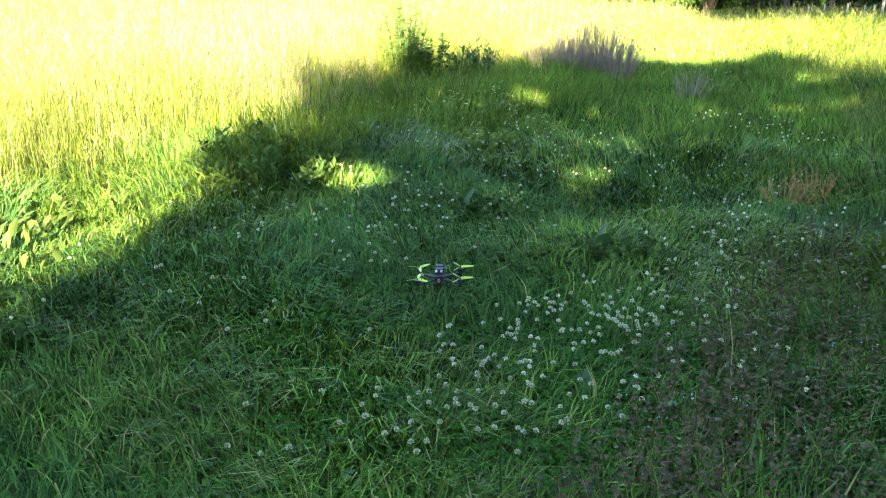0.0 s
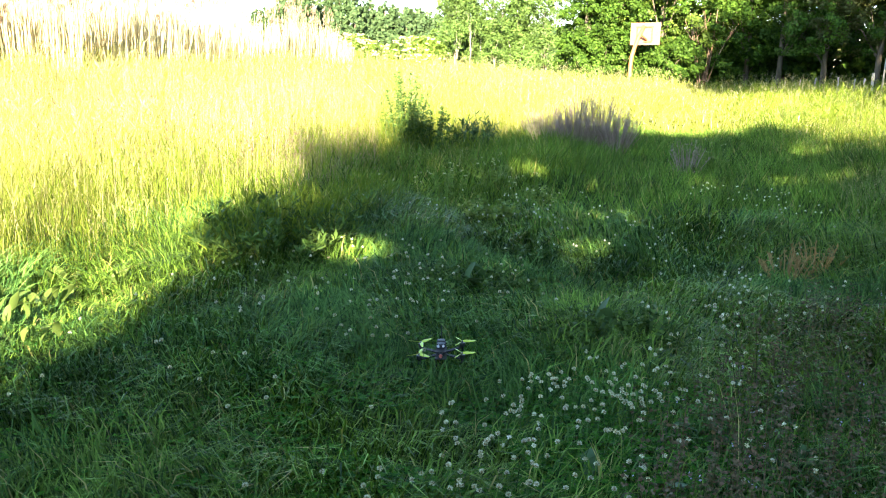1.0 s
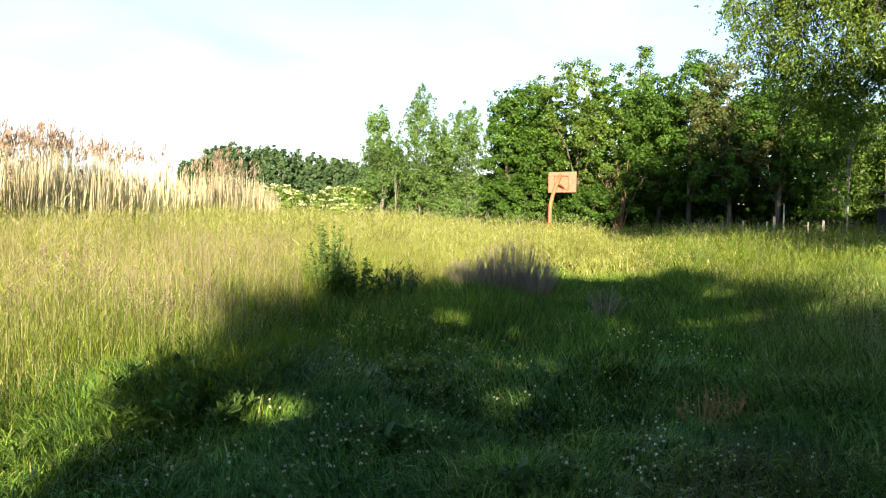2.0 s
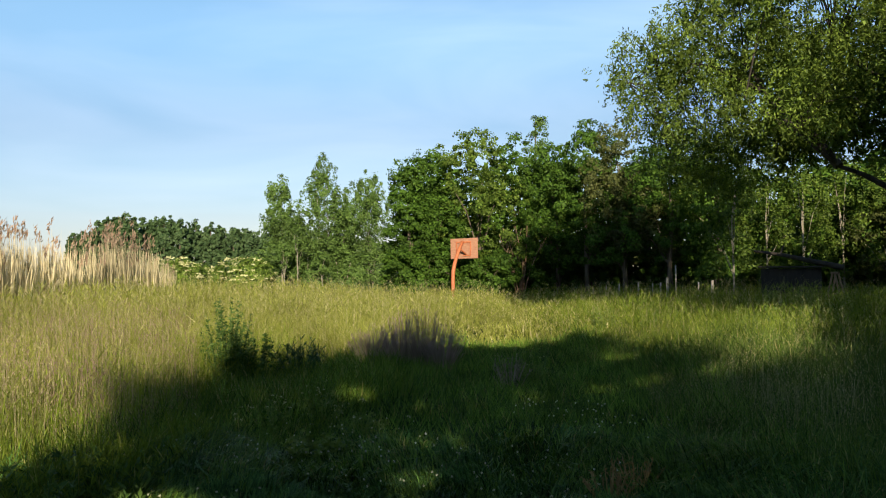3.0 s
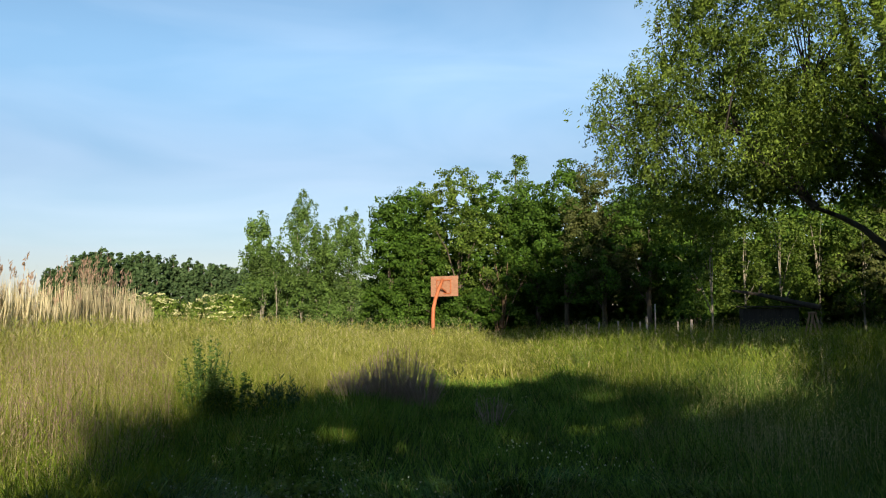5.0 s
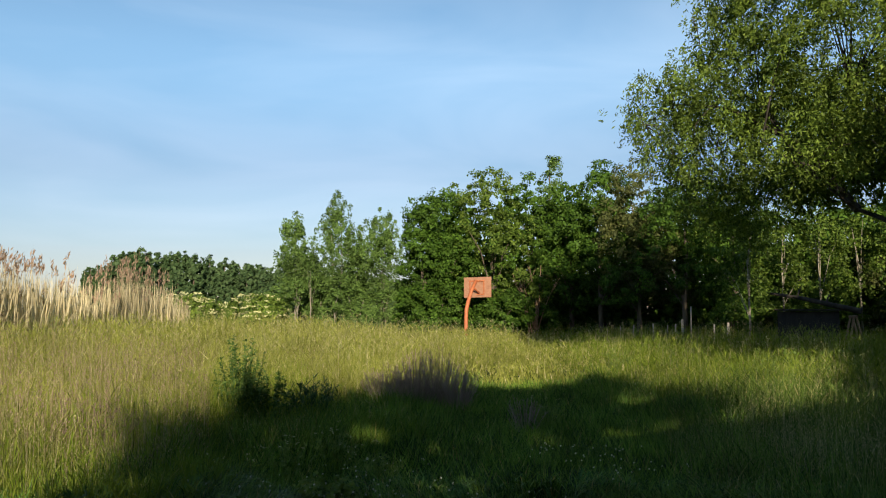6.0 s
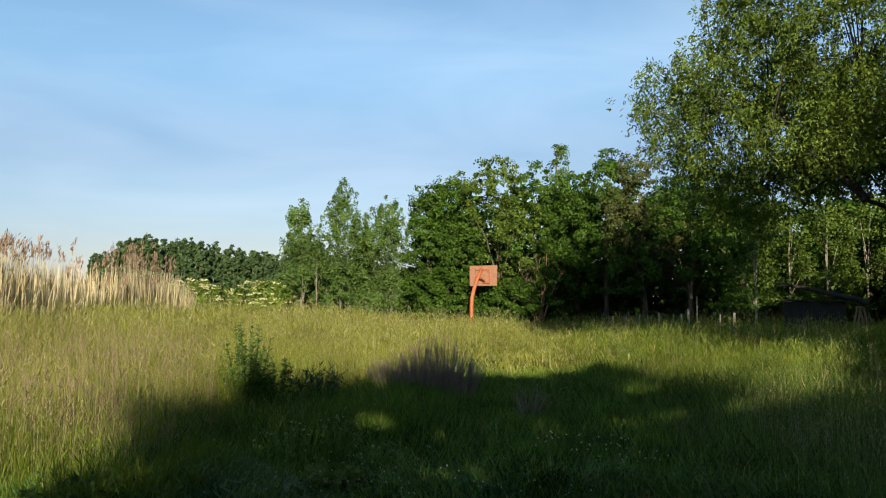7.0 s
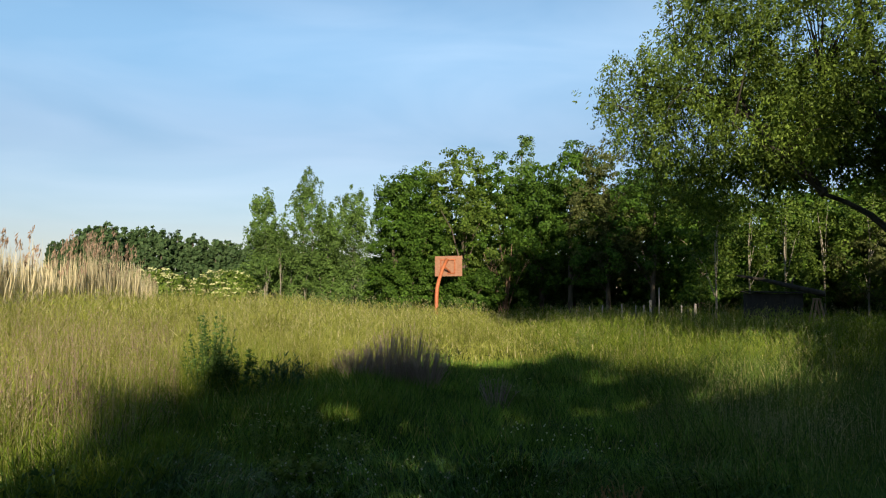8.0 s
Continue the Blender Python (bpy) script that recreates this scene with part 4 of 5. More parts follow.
def build_hoop():
    x, y = polar(-1.2, 46.6)
    z = float(ground_z(x, y))
    ob = thing("basketball_hoop", x, y, z, "rusty orange basketball hoop with a faded wooden backboard seen from behind", "basketball hoop")
    a = radians(-27)
    fwd, side = Vector((-math.sin(a), math.cos(a), 0)), Vector((math.cos(a), math.sin(a), 0))
    up = Vector((0, 0, 1))
    rot = Matrix((side, fwd, up)).transposed()
    c = fwd * 1.25 + side * 0.12 + up * 3.22
    put("pole", raw_mesh("pole", *tube([(0, 0, -0.3), (0, 0, 1.4), fwd * 0.06 + up * 1.9, fwd * 0.3 + up * 2.4, fwd * 0.7 + up * 3.0, c - fwd * 0.09 - side * 0.05 + up * 0.40], [0.115, 0.115, 0.115, 0.11, 0.105, 0.10], 10)), M_RUST, ob, "curved orange steel pole", True)
    bm = bmesh.new()
    for i in range(5):
        box(bm, c + up * (-0.48 + 0.24 * i), (1.8, 0.035, 0.238), rot, 0.003)
    part("backboard", bm, M_BOARD, ob, "weathered reddish wooden board")
    bm = bmesh.new()
    for dx, dz, sx, sz in ((-0.02, 0.37, 1.0, 0.075), (0.2, -0.42, 0.5, 0.06), (-0.48, 0.0, 0.04, 0.68), (0.44, -0.02, 0.045, 0.72)):
        box(bm, c - fwd * 0.05 + side * dx + up * dz, (sx, 0.05, sz), rot, 0.006)
    part("back_frame", bm, M_RUST, ob, "orange steel frame")
    ends = [c + side * w[0] + fwd * w[1] + up * w[2] for w in ((-0.10, -0.42, 0.02), (0.16, -0.07, -0.36))]
    put("strut", raw_mesh("strut", *tube(ends, [0.05, 0.05], 6)), M_RUST, ob)
    ring = []
    for i in range(25):
        w = 2 * math.pi * i / 24
        ring.append(c + fwd * (0.42 + 0.225 * math.cos(w)) + side * 0.225 * math.sin(w) - up * 0.42)
    put("rim", raw_mesh("rim", *tube(ring, [0.012] * 25, 6)), M_RUST, ob)
    bm = bmesh.new()
    box(bm, c + fwd * 0.1 - up * 0.43, (0.24, 0.18, 0.08), rot, 0.01)
    part("rim_bracket", bm, M_RUST, ob)


build_hoop()


# ---- plants of the meadow ----
def big_leaf(length, width, droop, rng, cup=0.25):
    """A broad pointed leaf with a midrib fold and a drooping tip, growing along +y from the origin."""
    v, q = [], []
    rows = 6
    for i in range(rows + 1):
        s = i / rows
        w = width * 0.5 * (math.sin(math.pi * min(1, s * 0.93 + 0.05)) ** 0.8) * (1 + rng.uniform(-0.12, 0.12))
        yy, zz = length * s * (1 - 0.25 * droop * s), length * (0.35 * s - droop * s * s)
        v += [(-w, yy, zz + cup * w), (0, yy, zz), (w, yy, zz + cup * w)]
    for i in range(rows):
        for k in range(2):
            a = i * 3 + k
            q.append((a, a + 1, a + 4, a + 3))
    return raw_mesh("leaf", np.array(v), np.array(q))


def dock_plant(name, x, y, count, length, mat, label, rng, wide=0.3, upright=0.5, lift=0.0, group=""):
    """A rosette of broad leaves, each leaf a part."""
    ob = thing(name, x, y, float(ground_z(x, y)) + lift, label, "plant", group)
    for i in range(count):
        l = length * rng.uniform(0.65, 1.2)
        leaf = put("leaf", big_leaf(l, l * wide * rng.uniform(0.8, 1.2), rng.uniform(0.15, 0.6), rng), mat, ob, smooth=True)
        leaf.matrix_basis = pose(rng.normal(0, 0.05), rng.normal(0, 0.05), rng.uniform(0.0, 0.06), rng.uniform(10, 75) * upright * 1.4, rng.uniform(-20, 20), 360 * i / count + rng.uniform(-25, 25))
    return ob


def leafy_weed(name, x, y, tall, radius, stems, mat, label, rng, leaf=0.06, slim=0.4, per=26, stem_mat=None, category="plant", up=0.4, group=""):
    """A bushy herb: thin stems and small leaves up their length."""
    ob = thing(name, x, y, float(ground_z(x, y)), label, category, group)
    lines, spots, ways = [], [], []
    for i in range(stems):
        a, r = rng.uniform(0, 2 * math.pi), radius * math.sqrt(rng.uniform(0, 1))
        foot = Vector((0.35 * r * math.cos(a), 0.35 * r * math.sin(a), -0.02))
        h = tall * rng.uniform(0.6, 1.0) * (1 - 0.35 * (r / radius) ** 2)
        tip = Vector((r * math.cos(a), r * math.sin(a), h))
        mid = foot.lerp(tip, 0.55) + Vector((0, 0, h * 0.08))
        lines.append(tube([foot, mid, tip], [0.006, 0.004, 0.002], 4))
        for s in rng.uniform(0.12, 1.0, per):
            p = foot.lerp(mid, s / 0.55) if s < 0.55 else mid.lerp(tip, (s - 0.55) / 0.45)
            w = rng.normal(0, 1, 3) * np.array([1, 1, 0.3]) + np.array([0, 0, up])
            w /= np.linalg.norm(w)
            spots.append(np.array(p) + w * leaf * 0.5)
            ways.append(w)
    spots, ways = np.array(spots), np.array(ways)
    size = leaf * rng.uniform(0.6, 1.3, len(spots))
    v, q, _ = leaves(spots, size, size * slim, ways, rng, 0.5)
    tagged(put("stalkwork", raw_mesh("stalkwork", *join(lines)), stem_mat or mat, ob), kind="stuff")
    put("foliage", raw_mesh("foliage", v, q), mat, ob)
    return ob


M_HERB = leaf_mat("green_herb_leaves", (0.036, 0.080, 0.016), (0.120, 0.190, 0.045), 0.3, 0.5)
M_SORREL = leaf_mat("rusty_sorrel", (0.30, 0.18, 0.075), (0.46, 0.31, 0.14), 0.3, 0.7)


def build_weeds():
    rng = np.random.default_rng(77)
    # broad-leaved docks in the sun at the edge of the tall grass
    for x, y, n, l in ((-3.35, 3.75, 11, 0.25), (-3.65, 4.2, 12, 0.28), (-2.95, 3.1, 9, 0.19), (-3.3, 3.3, 11, 0.25), (-4.1, 4.7, 11, 0.28), (-3.9, 3.8, 11, 0.28), (-3.6, 3.55, 11, 0.25), (-3.1, 2.75, 10, 0.21), (-2.75, 2.6, 9, 0.19), (-3.5, 4.6, 10, 0.22), (-3.25, 4.2, 10, 0.21), (-4.4, 4.3, 11, 0.28)):
        dock_plant("dock_plant", x, y, n, l * 0.55, M_DOCK, "broad-leaved dock with big sunlit green leaves", rng, 0.38, 0.8, lift=0.05, group="docks")
    # single rosettes in the shaded track
    for x, y, n, l, lab in ((-0.18, 2.5, 3, 0.13, "few broad bluish-green dock leaves among nettles"), (0.02, 2.52, 3, 0.15, "broad dark green dock leaves in the clover"), (-0.93, 1.86, 4, 0.12, "serrated green dandelion leaves in short grass"),
                            (0.6, 2.68, 2, 0.16, "pale grey-green thistle leaf among brown nettles"), (0.24, 2.85, 4, 0.15, "bluish-green leaves in the weeds"), (0.95, 2.75, 3, 0.16, "fresh light green broad leaves in the weeds")):
        dock_plant("leaf_rosette", x, y, n, l, M_DARKWEED, lab, rng, 0.36, 0.5)
    # dark tall weed mound, and low dark weeds on the hummocks
    x, y = polar(-26.7, 5.8)
    leafy_weed("weed_clump", x, y, 0.55, 0.66, 80, M_HERB, "dense dark green weed clump at the edge of tall grass", rng, 0.07, 0.3, 24, up=0.9)
    for turn, far, t in ((-29.2, 5.9, 0.55), (-27.5, 6.4, 0.6), (-24.6, 6.1, 0.5), (-23.2, 6.6, 0.5), (-19.6, 7.4, 0.5)):
        x, y = polar(turn, far)
        leafy_weed("grass_clump", x, y, t, 0.42, 70, M_FRESH, "clump of upright green grass at the edge of the shade", rng, 0.13, 0.06, 9, up=1.6, category="grass", group="grass clumps")
    for x, y, t, r in ((-1.15, 4.75, 0.2, 0.35), (-0.85, 4.8, 0.2, 0.3), (-0.3, 3.95, 0.24, 0.3), (0.0, 4.1, 0.26, 0.3), (-0.8, 5.9, 0.18, 0.3), (-2.2, 7.6, 0.3, 0.4), (-2.6, 8.4, 0.4, 0.45), (1.2, 9.5, 0.25, 0.4), (-0.45, 3.7, 0.18, 0.2)):
        leafy_weed("low_weed", x, y, t * 0.8, r, 40, M_HERB, "low dark green leafy weeds on a hummock", rng, 0.034, 0.55, 20, group="low weeds")
    # herbs with small cream flowers
    for x, y, t in ((-2.1, 8.5, 0.45), (-1.7, 9.1, 0.42), (-2.6, 7.6, 0.4), (-1.2, 8.6, 0.35), (0.9, 12.2, 0.45)):
        herb = leafy_weed("flowering_herb", x, y, t, 0.35, 30, M_YELLOWWEED if x > -2.2 else M_HERB, "light green herb with small cream flowers in the shaded grass", rng, 0.045, 0.45, 14, group="flowering herbs")
        n = 11
        p = np.stack([rng.normal(0, 0.2, n), rng.normal(0, 0.2, n), t * rng.uniform(0.7, 1.1, n)], 1)
        k = np.repeat(np.arange(n), 5)
        v, q, _ = leaves(p[k] + rng.normal(0, 0.008, (len(k), 3)), np.full(len(k), 0.015), np.full(len(k), 0.012), np.tile([1.0, 0, 0.2], (len(k), 1)), rng, 1.5)
        tagged(put("blossom", raw_mesh("blossom", v, q), M_BLOOM, herb, "small cream flowers"), kind="stuff")
    # tall weeds in the far right of the meadow, and a bare dry stalk in the tall grass
    for turn, far, t in ((18.6, 17, 1.0), (20.2, 18, 1.05), (21.8, 17.5, 1.0), (23.2, 18.5, 1.1), (12.5, 21, 1.0), (14.6, 22, 1.05), (9.2, 20, 0.95)):
        x, y = polar(turn, far)
        leafy_weed("tall_weed", x, y, t, 0.4, 30, M_YELLOWWEED, "tall pale green weed in the sunlit meadow", rng, 0.07, 0.35, 20, group="tall weeds")
    x, y = polar(-30.8, 11.0)
    leafy_weed("dry_stalk", x, y, 1.15, 0.16, 4, M_SEED, "bare dry straw-coloured stalk in tall grass", rng, 0.04, 0.2, 4)
    for x, y in ((-0.25, 4.0), (-1.05, 4.7)):
        dock_plant("dark_rosette", x, y, 9, 0.2, M_DARKWEED, "dark blue-green broad leaves in the shaded track", rng, 0.36, 0.7)
    leafy_weed("yellow_weed", -1.38, 6.95, 0.34, 0.3, 26, M_YELLOWWEED, "yellow-green hogweed leaves in the shaded grass", rng, 0.045, 0.7, 30, up=0.1)
    # shrubby plants at the edge of the shade
    x, y = polar(-16.9, 12.0)
    leafy_weed("shrub", x, y, 1.55, 0.42, 70, M_HERB, "upright dark leafy shrub in the tall meadow grass", rng, 0.055, 0.5, 34, category="shrub")
    x, y = polar(-15.1, 12.2)
    leafy_weed("shrub", x, y, 1.0, 0.5, 50, M_HERB, "small dark leafy shrub in the tall meadow grass", rng, 0.06, 0.5, 30, category="shrub")
    x, y = polar(-12.0, 12.6)
    leafy_weed("spiky_weed", x, y, 0.72, 0.45, 40, M_DARKWEED, "spiky dark weed in the shade edge", rng, 0.12, 0.16, 14, up=1.6)
    for dx, dy, t in ((-0.55, 0, 0.9), (0.0, 0.1, 1.25), (0.4, 0.2, 1.2), (-0.2, 0.7, 1.0), (0.7, 0.0, 0.85)):
        x, y = polar(-4.9, 14.2)
        leafy_weed("dry_shrub", x + dx, y + dy, t, 0.5, 110, M_DRY, "dry purplish-grey brush of bare thin stems", rng, 0.06, 0.09, 18, up=1.8, category="shrub", group="dry brush")
    x, y = polar(2.7, 11.9)
    leafy_weed("dry_weed", x, y, 0.6, 0.35, 26, M_DRY, "thin brownish dry stalks on the track edge", rng, 0.05, 0.2, 12, up=1.2)
    for x, y in ((1.0, 6.02), (1.22, 6.15)):
        leafy_weed("sorrel", x, y, 0.34, 0.25, 26, M_SORREL, "rusty orange dry sorrel stalks in the grass", rng, 0.03, 0.35, 14, up=1.2, group="sorrel")
    for x, y, t in ((-5.6, 8.6, 0.8), (-4.9, 9.6, 0.85), (-4.3, 8.9, 0.7)):
        leafy_weed("pink_weed", x, y, t, 0.5, 40, M_PINK, "pinkish faded stalks standing in the tall grass", rng, 0.05, 0.2, 14, up=1.3)
    x, y = polar(-34.8, 12.2)
    leafy_weed("pink_weed", x, y, 1.0, 0.9, 90, M_PINK, "pinkish faded stalks standing in the tall grass", rng, 0.06, 0.25, 18, up=1.2)
    x, y = polar(-37.5, 9.6)
    leafy_weed("pink_weed", x, y, 0.95, 0.8, 70, M_PINK, "pinkish faded stalks standing in the tall grass", rng, 0.06, 0.25, 18, up=1.2)


build_weeds()


def build_clover():
    """Clover leaves under the flowers: three leaflets on each stalk."""
    rng = np.random.default_rng(3)
    n = 18000
    x = np.concatenate([rng.normal(-0.4, 0.6, n // 2), rng.uniform(-3.0, 1.6, n // 2)])
    y = np.concatenate([rng.normal(2.6, 0.6, n // 2), 1.6 + 4.2 * rng.uniform(0, 1, n // 2) ** 1.3])
    keep = (grass_height(x, y) < 0.3) & (y > 1.4) & (patchy(x, y, 3.0) > 0.33)
    x, y = x[keep], y[keep]
    n = len(x)
    c = np.stack([x, y, ground_z(x, y) + rng.uniform(0.03, 0.085, n)], 1)
    t0 = rng.uniform(0, 2 * math.pi, n)
    pieces = []
    for k in range(3):
        a = t0 + k * 2 * math.pi / 3
        w = np.stack([np.cos(a), np.sin(a), rng.uniform(-0.1, 0.35, n)], 1)
        side = np.stack([-np.sin(a), np.cos(a), np.zeros(n)], 1)
        s = rng.uniform(0.010, 0.017, n)[:, None]
        v = np.stack([c, c + w * s * 0.6 + side * s * 0.5, c + w * s * 1.15, c + w * s * 0.6 - side * s * 0.5], 1).reshape(-1, 3)
        pieces.append((v, np.arange(n * 4).reshape(-1, 4), None))
    v, q, _ = join(pieces)
    ob = put("clover", raw_mesh("clover", v, q), M_CLOVER)
    tagged(ob, "carpet of small dark green clover leaves in the grass", "clover", kind="stuff")


build_clover()


def build_clover_flowers():
    """White clover: a round head of many florets on a thin stalk."""
    rng = np.random.default_rng(15)
    M_STALK = leaf_mat("clover_stalk", (0.06, 0.12, 0.03), (0.10, 0.17, 0.05), 0.2, 0.5)
    kinds = []
    for i in range(5):
        n = 60
        d = rng.normal(0, 1, (n, 3))
        d /= np.linalg.norm(d, axis=1)[:, None]
        d[:, 2] = np.where(d[:, 2] < -0.6, -d[:, 2], d[:, 2])
        r = 0.0076 * rng.uniform(0.85, 1.1)
        p = d * r * np.array([1, 1, 0.9])
        v, q, _ = leaves(p, np.full(n, 0.0082), np.full(n, 0.0042), d + np.array([0, 0, 0.4]), rng, 0.5)
        core = []
        for j in range(5):
            for k in range(6):
                th, ph = math.pi * j / 4, 2 * math.pi * k / 6
                core.append((r * 0.85 * math.sin(th) * math.cos(ph), r * 0.85 * math.sin(th) * math.sin(ph), r * 0.8 * math.cos(th)))
        cq = [(j * 6 + k, j * 6 + (k + 1) % 6, (j + 1) * 6 + (k + 1) % 6, (j + 1) * 6 + k) for j in range(4) for k in range(6)]
        head = raw_mesh("head", *join([(v, q, None), (np.array(core) * 0.8, np.array(cq), None)]))
        h = rng.uniform(0.12, 0.19)
        bx, by = rng.normal(0, 0.015, 2)
        stalk = raw_mesh("stalk", *tube([(0, 0, -0.01), (bx * 0.4, by * 0.4, h * 0.6), (bx, by, h)], [0.0013, 0.0011, 0.001], 4))
        ob = thing("clover_flower", 0, -0.5, 0, "white clover flower head on a thin green stalk", "flower", "white clover flowers")
        put("stalk", stalk, M_STALK, ob)
        hd = put("head", head, M_WHITE, ob)
        hd.location = (bx, by, h + r * 0.6)
        kinds.append(ob)
    patches = [(-0.05, 3.12, 0.16, 0.15, 66), (-0.42, 3.0, 0.16, 0.2, 34), (-0.55, 2.45, 0.16, 0.18, 28), (-0.6, 2.12, 0.16, 0.12, 24), (-0.25, 2.7, 0.2, 0.22, 34), (-1.5, 3.85, 0.35, 0.25, 16), (-1.78, 2.75, 0.4, 0.3, 12),
               (0.4, 4.2, 0.35, 0.3, 26), (-1.15, 1.9, 0.25, 0.15, 8), (-1.28, 3.4, 0.2, 0.15, 8), (-1.1, 4.6, 0.4, 0.35, 18), (-0.5, 5.6, 0.8, 0.6, 14), (-2.3, 4.6, 0.4, 0.4, 8), (0.75, 3.7, 0.4, 0.5, 10)]
    todo = [(rng.normal(a, sx), rng.normal(b, sy)) for a, b, sx, sy, n in patches for _ in range(n)]
    for i, (x, y) in enumerate(todo):
        m = pose(x, y, float(ground_z(x, y)), rng.normal(0, 6), rng.normal(0, 6), rng.uniform(0, 360))
        if i < len(kinds):
            kinds[i].matrix_basis = m
        else:
            copy_thing(kinds[i % len(kinds)], m)


build_clover_flowers()


def build_far_clover():
    """Scattered clover heads further along the track, too small to count."""
    rng = np.random.default_rng(16)
    n = 620
    y = rng.uniform(2.4, 9.0, n)
    x = path_x(y) + rng.normal(0.3, 1.3, n)
    keep = (grass_height(x, y) < 0.33) & (patchy(x, y, 2.1, 0.9) > 0.48)
    x, y = x[keep], y[keep]
    n = len(x)
    c = np.stack([x, y, ground_z(x, y) + rng.uniform(0.12, 0.24, n)], 1)
    k = np.repeat(np.arange(n), 22)
    d = rng.normal(0, 1, (len(k), 3))
    d /= np.linalg.norm(d, axis=1)[:, None]
    v, q, _ = leaves(c[k] + d * 0.006, np.full(len(k), 0.010), np.full(len(k), 0.006), d, rng, 0.5)
    tagged(put("clover_heads", raw_mesh("clover_heads", v, q), M_WHITE), "scattered white clover heads along the track", "clover", kind="stuff")


build_far_clover()


def build_nettles():
    """Low brownish nettles on the near bank: square stems with whorls of small leaves."""
    rng = np.random.default_rng(19)
    n = 4600
    x, y = rng.uniform(-0.3, 2.6, n), rng.uniform(1.5, 5.0, n)
    keep = x > np.interp(y, [1.5, 2.2, 3.0, 4.0, 5.2], [-0.25, -0.02, 0.22, 0.55, 1.0]) + rng.normal(0, 0.12, n)
    keep &= rng.uniform(0, 1, n) < (1 - smooth_step(1.9, 2.6, x)) * smooth_step(1.45, 1.75, y) * (1 - smooth_step(4.3, 5.0, y))
    x, y = x[keep], y[keep]
    n = len(x)
    h = rng.uniform(0.10, 0.30, n)
    z = ground_z(x, y)
    v1, q1, t1 = blades(np.stack([x, y, z - 0.01], 1), h, np.full(n, 0.004), rng.uniform(0, 0.25, n), rng)
    k = np.repeat(np.arange(n), 18)
    s = np.tile(np.repeat(np.linspace(0.2, 1, 6), 3), n)
    a = rng.uniform(0, 2 * math.pi, len(k))
    w = np.stack([np.cos(a), np.sin(a), rng.uniform(-0.5, 0.2, len(k))], 1)
    size = 0.019 * (1.25 - 0.55 * s) * rng.uniform(0.7, 1.3, len(k))
    p = np.stack([x[k], y[k], z[k] + h[k] * s], 1) + w * (size * 0.5)[:, None]
    v2, q2, _ = leaves(p, size, size * 0.75, w, rng, 0.4)
    v, q, t = join([(v1, q1, t1), (v2, q2, None)])
    ob = put("nettles", raw_mesh("nettles", v, q, t), M_NETTLE)
    tagged(ob, "low brownish-purple dead nettles on the near bank", "weeds", kind="stuff")
    # tiny lilac flowers, and long thin grass between
    pick = rng.choice(n, 180)
    p = np.stack([x[pick], y[pick], z[pick] + h[pick] * rng.uniform(0.6, 0.95, 180)], 1)
    k = np.repeat(np.arange(180), 3)
    v, q, _ = leaves(p[k] + rng.normal(0, 0.008, (len(k), 3)), np.full(len(k), 0.011), np.full(len(k), 0.007), np.tile([0.3, -0.6, 0.4], (len(k), 1)), rng, 1.5)
    tagged(put("nettle_flowers", raw_mesh("nettle_flowers", v, q), leaf_mat("lilac_florets", (0.30, 0.26, 0.42), (0.45, 0.41, 0.54), 0.2, 0.7)), "tiny lilac flowers among the dead nettles", "flowers", kind="stuff")
    pick = rng.choice(n, 620)
    gx, gy = x[pick] + rng.normal(0, 0.1, 620), y[pick] + rng.normal(0, 0.1, 620)
    grass_object("long_grass", gx, gy, rng.uniform(0.2, 0.5, 620), rng.uniform(0.0022, 0.0042, 620), rng.uniform(0.1, 0.8, 620), M_MID, rng, "long thin grass blades rising between dead nettles")


build_nettles()


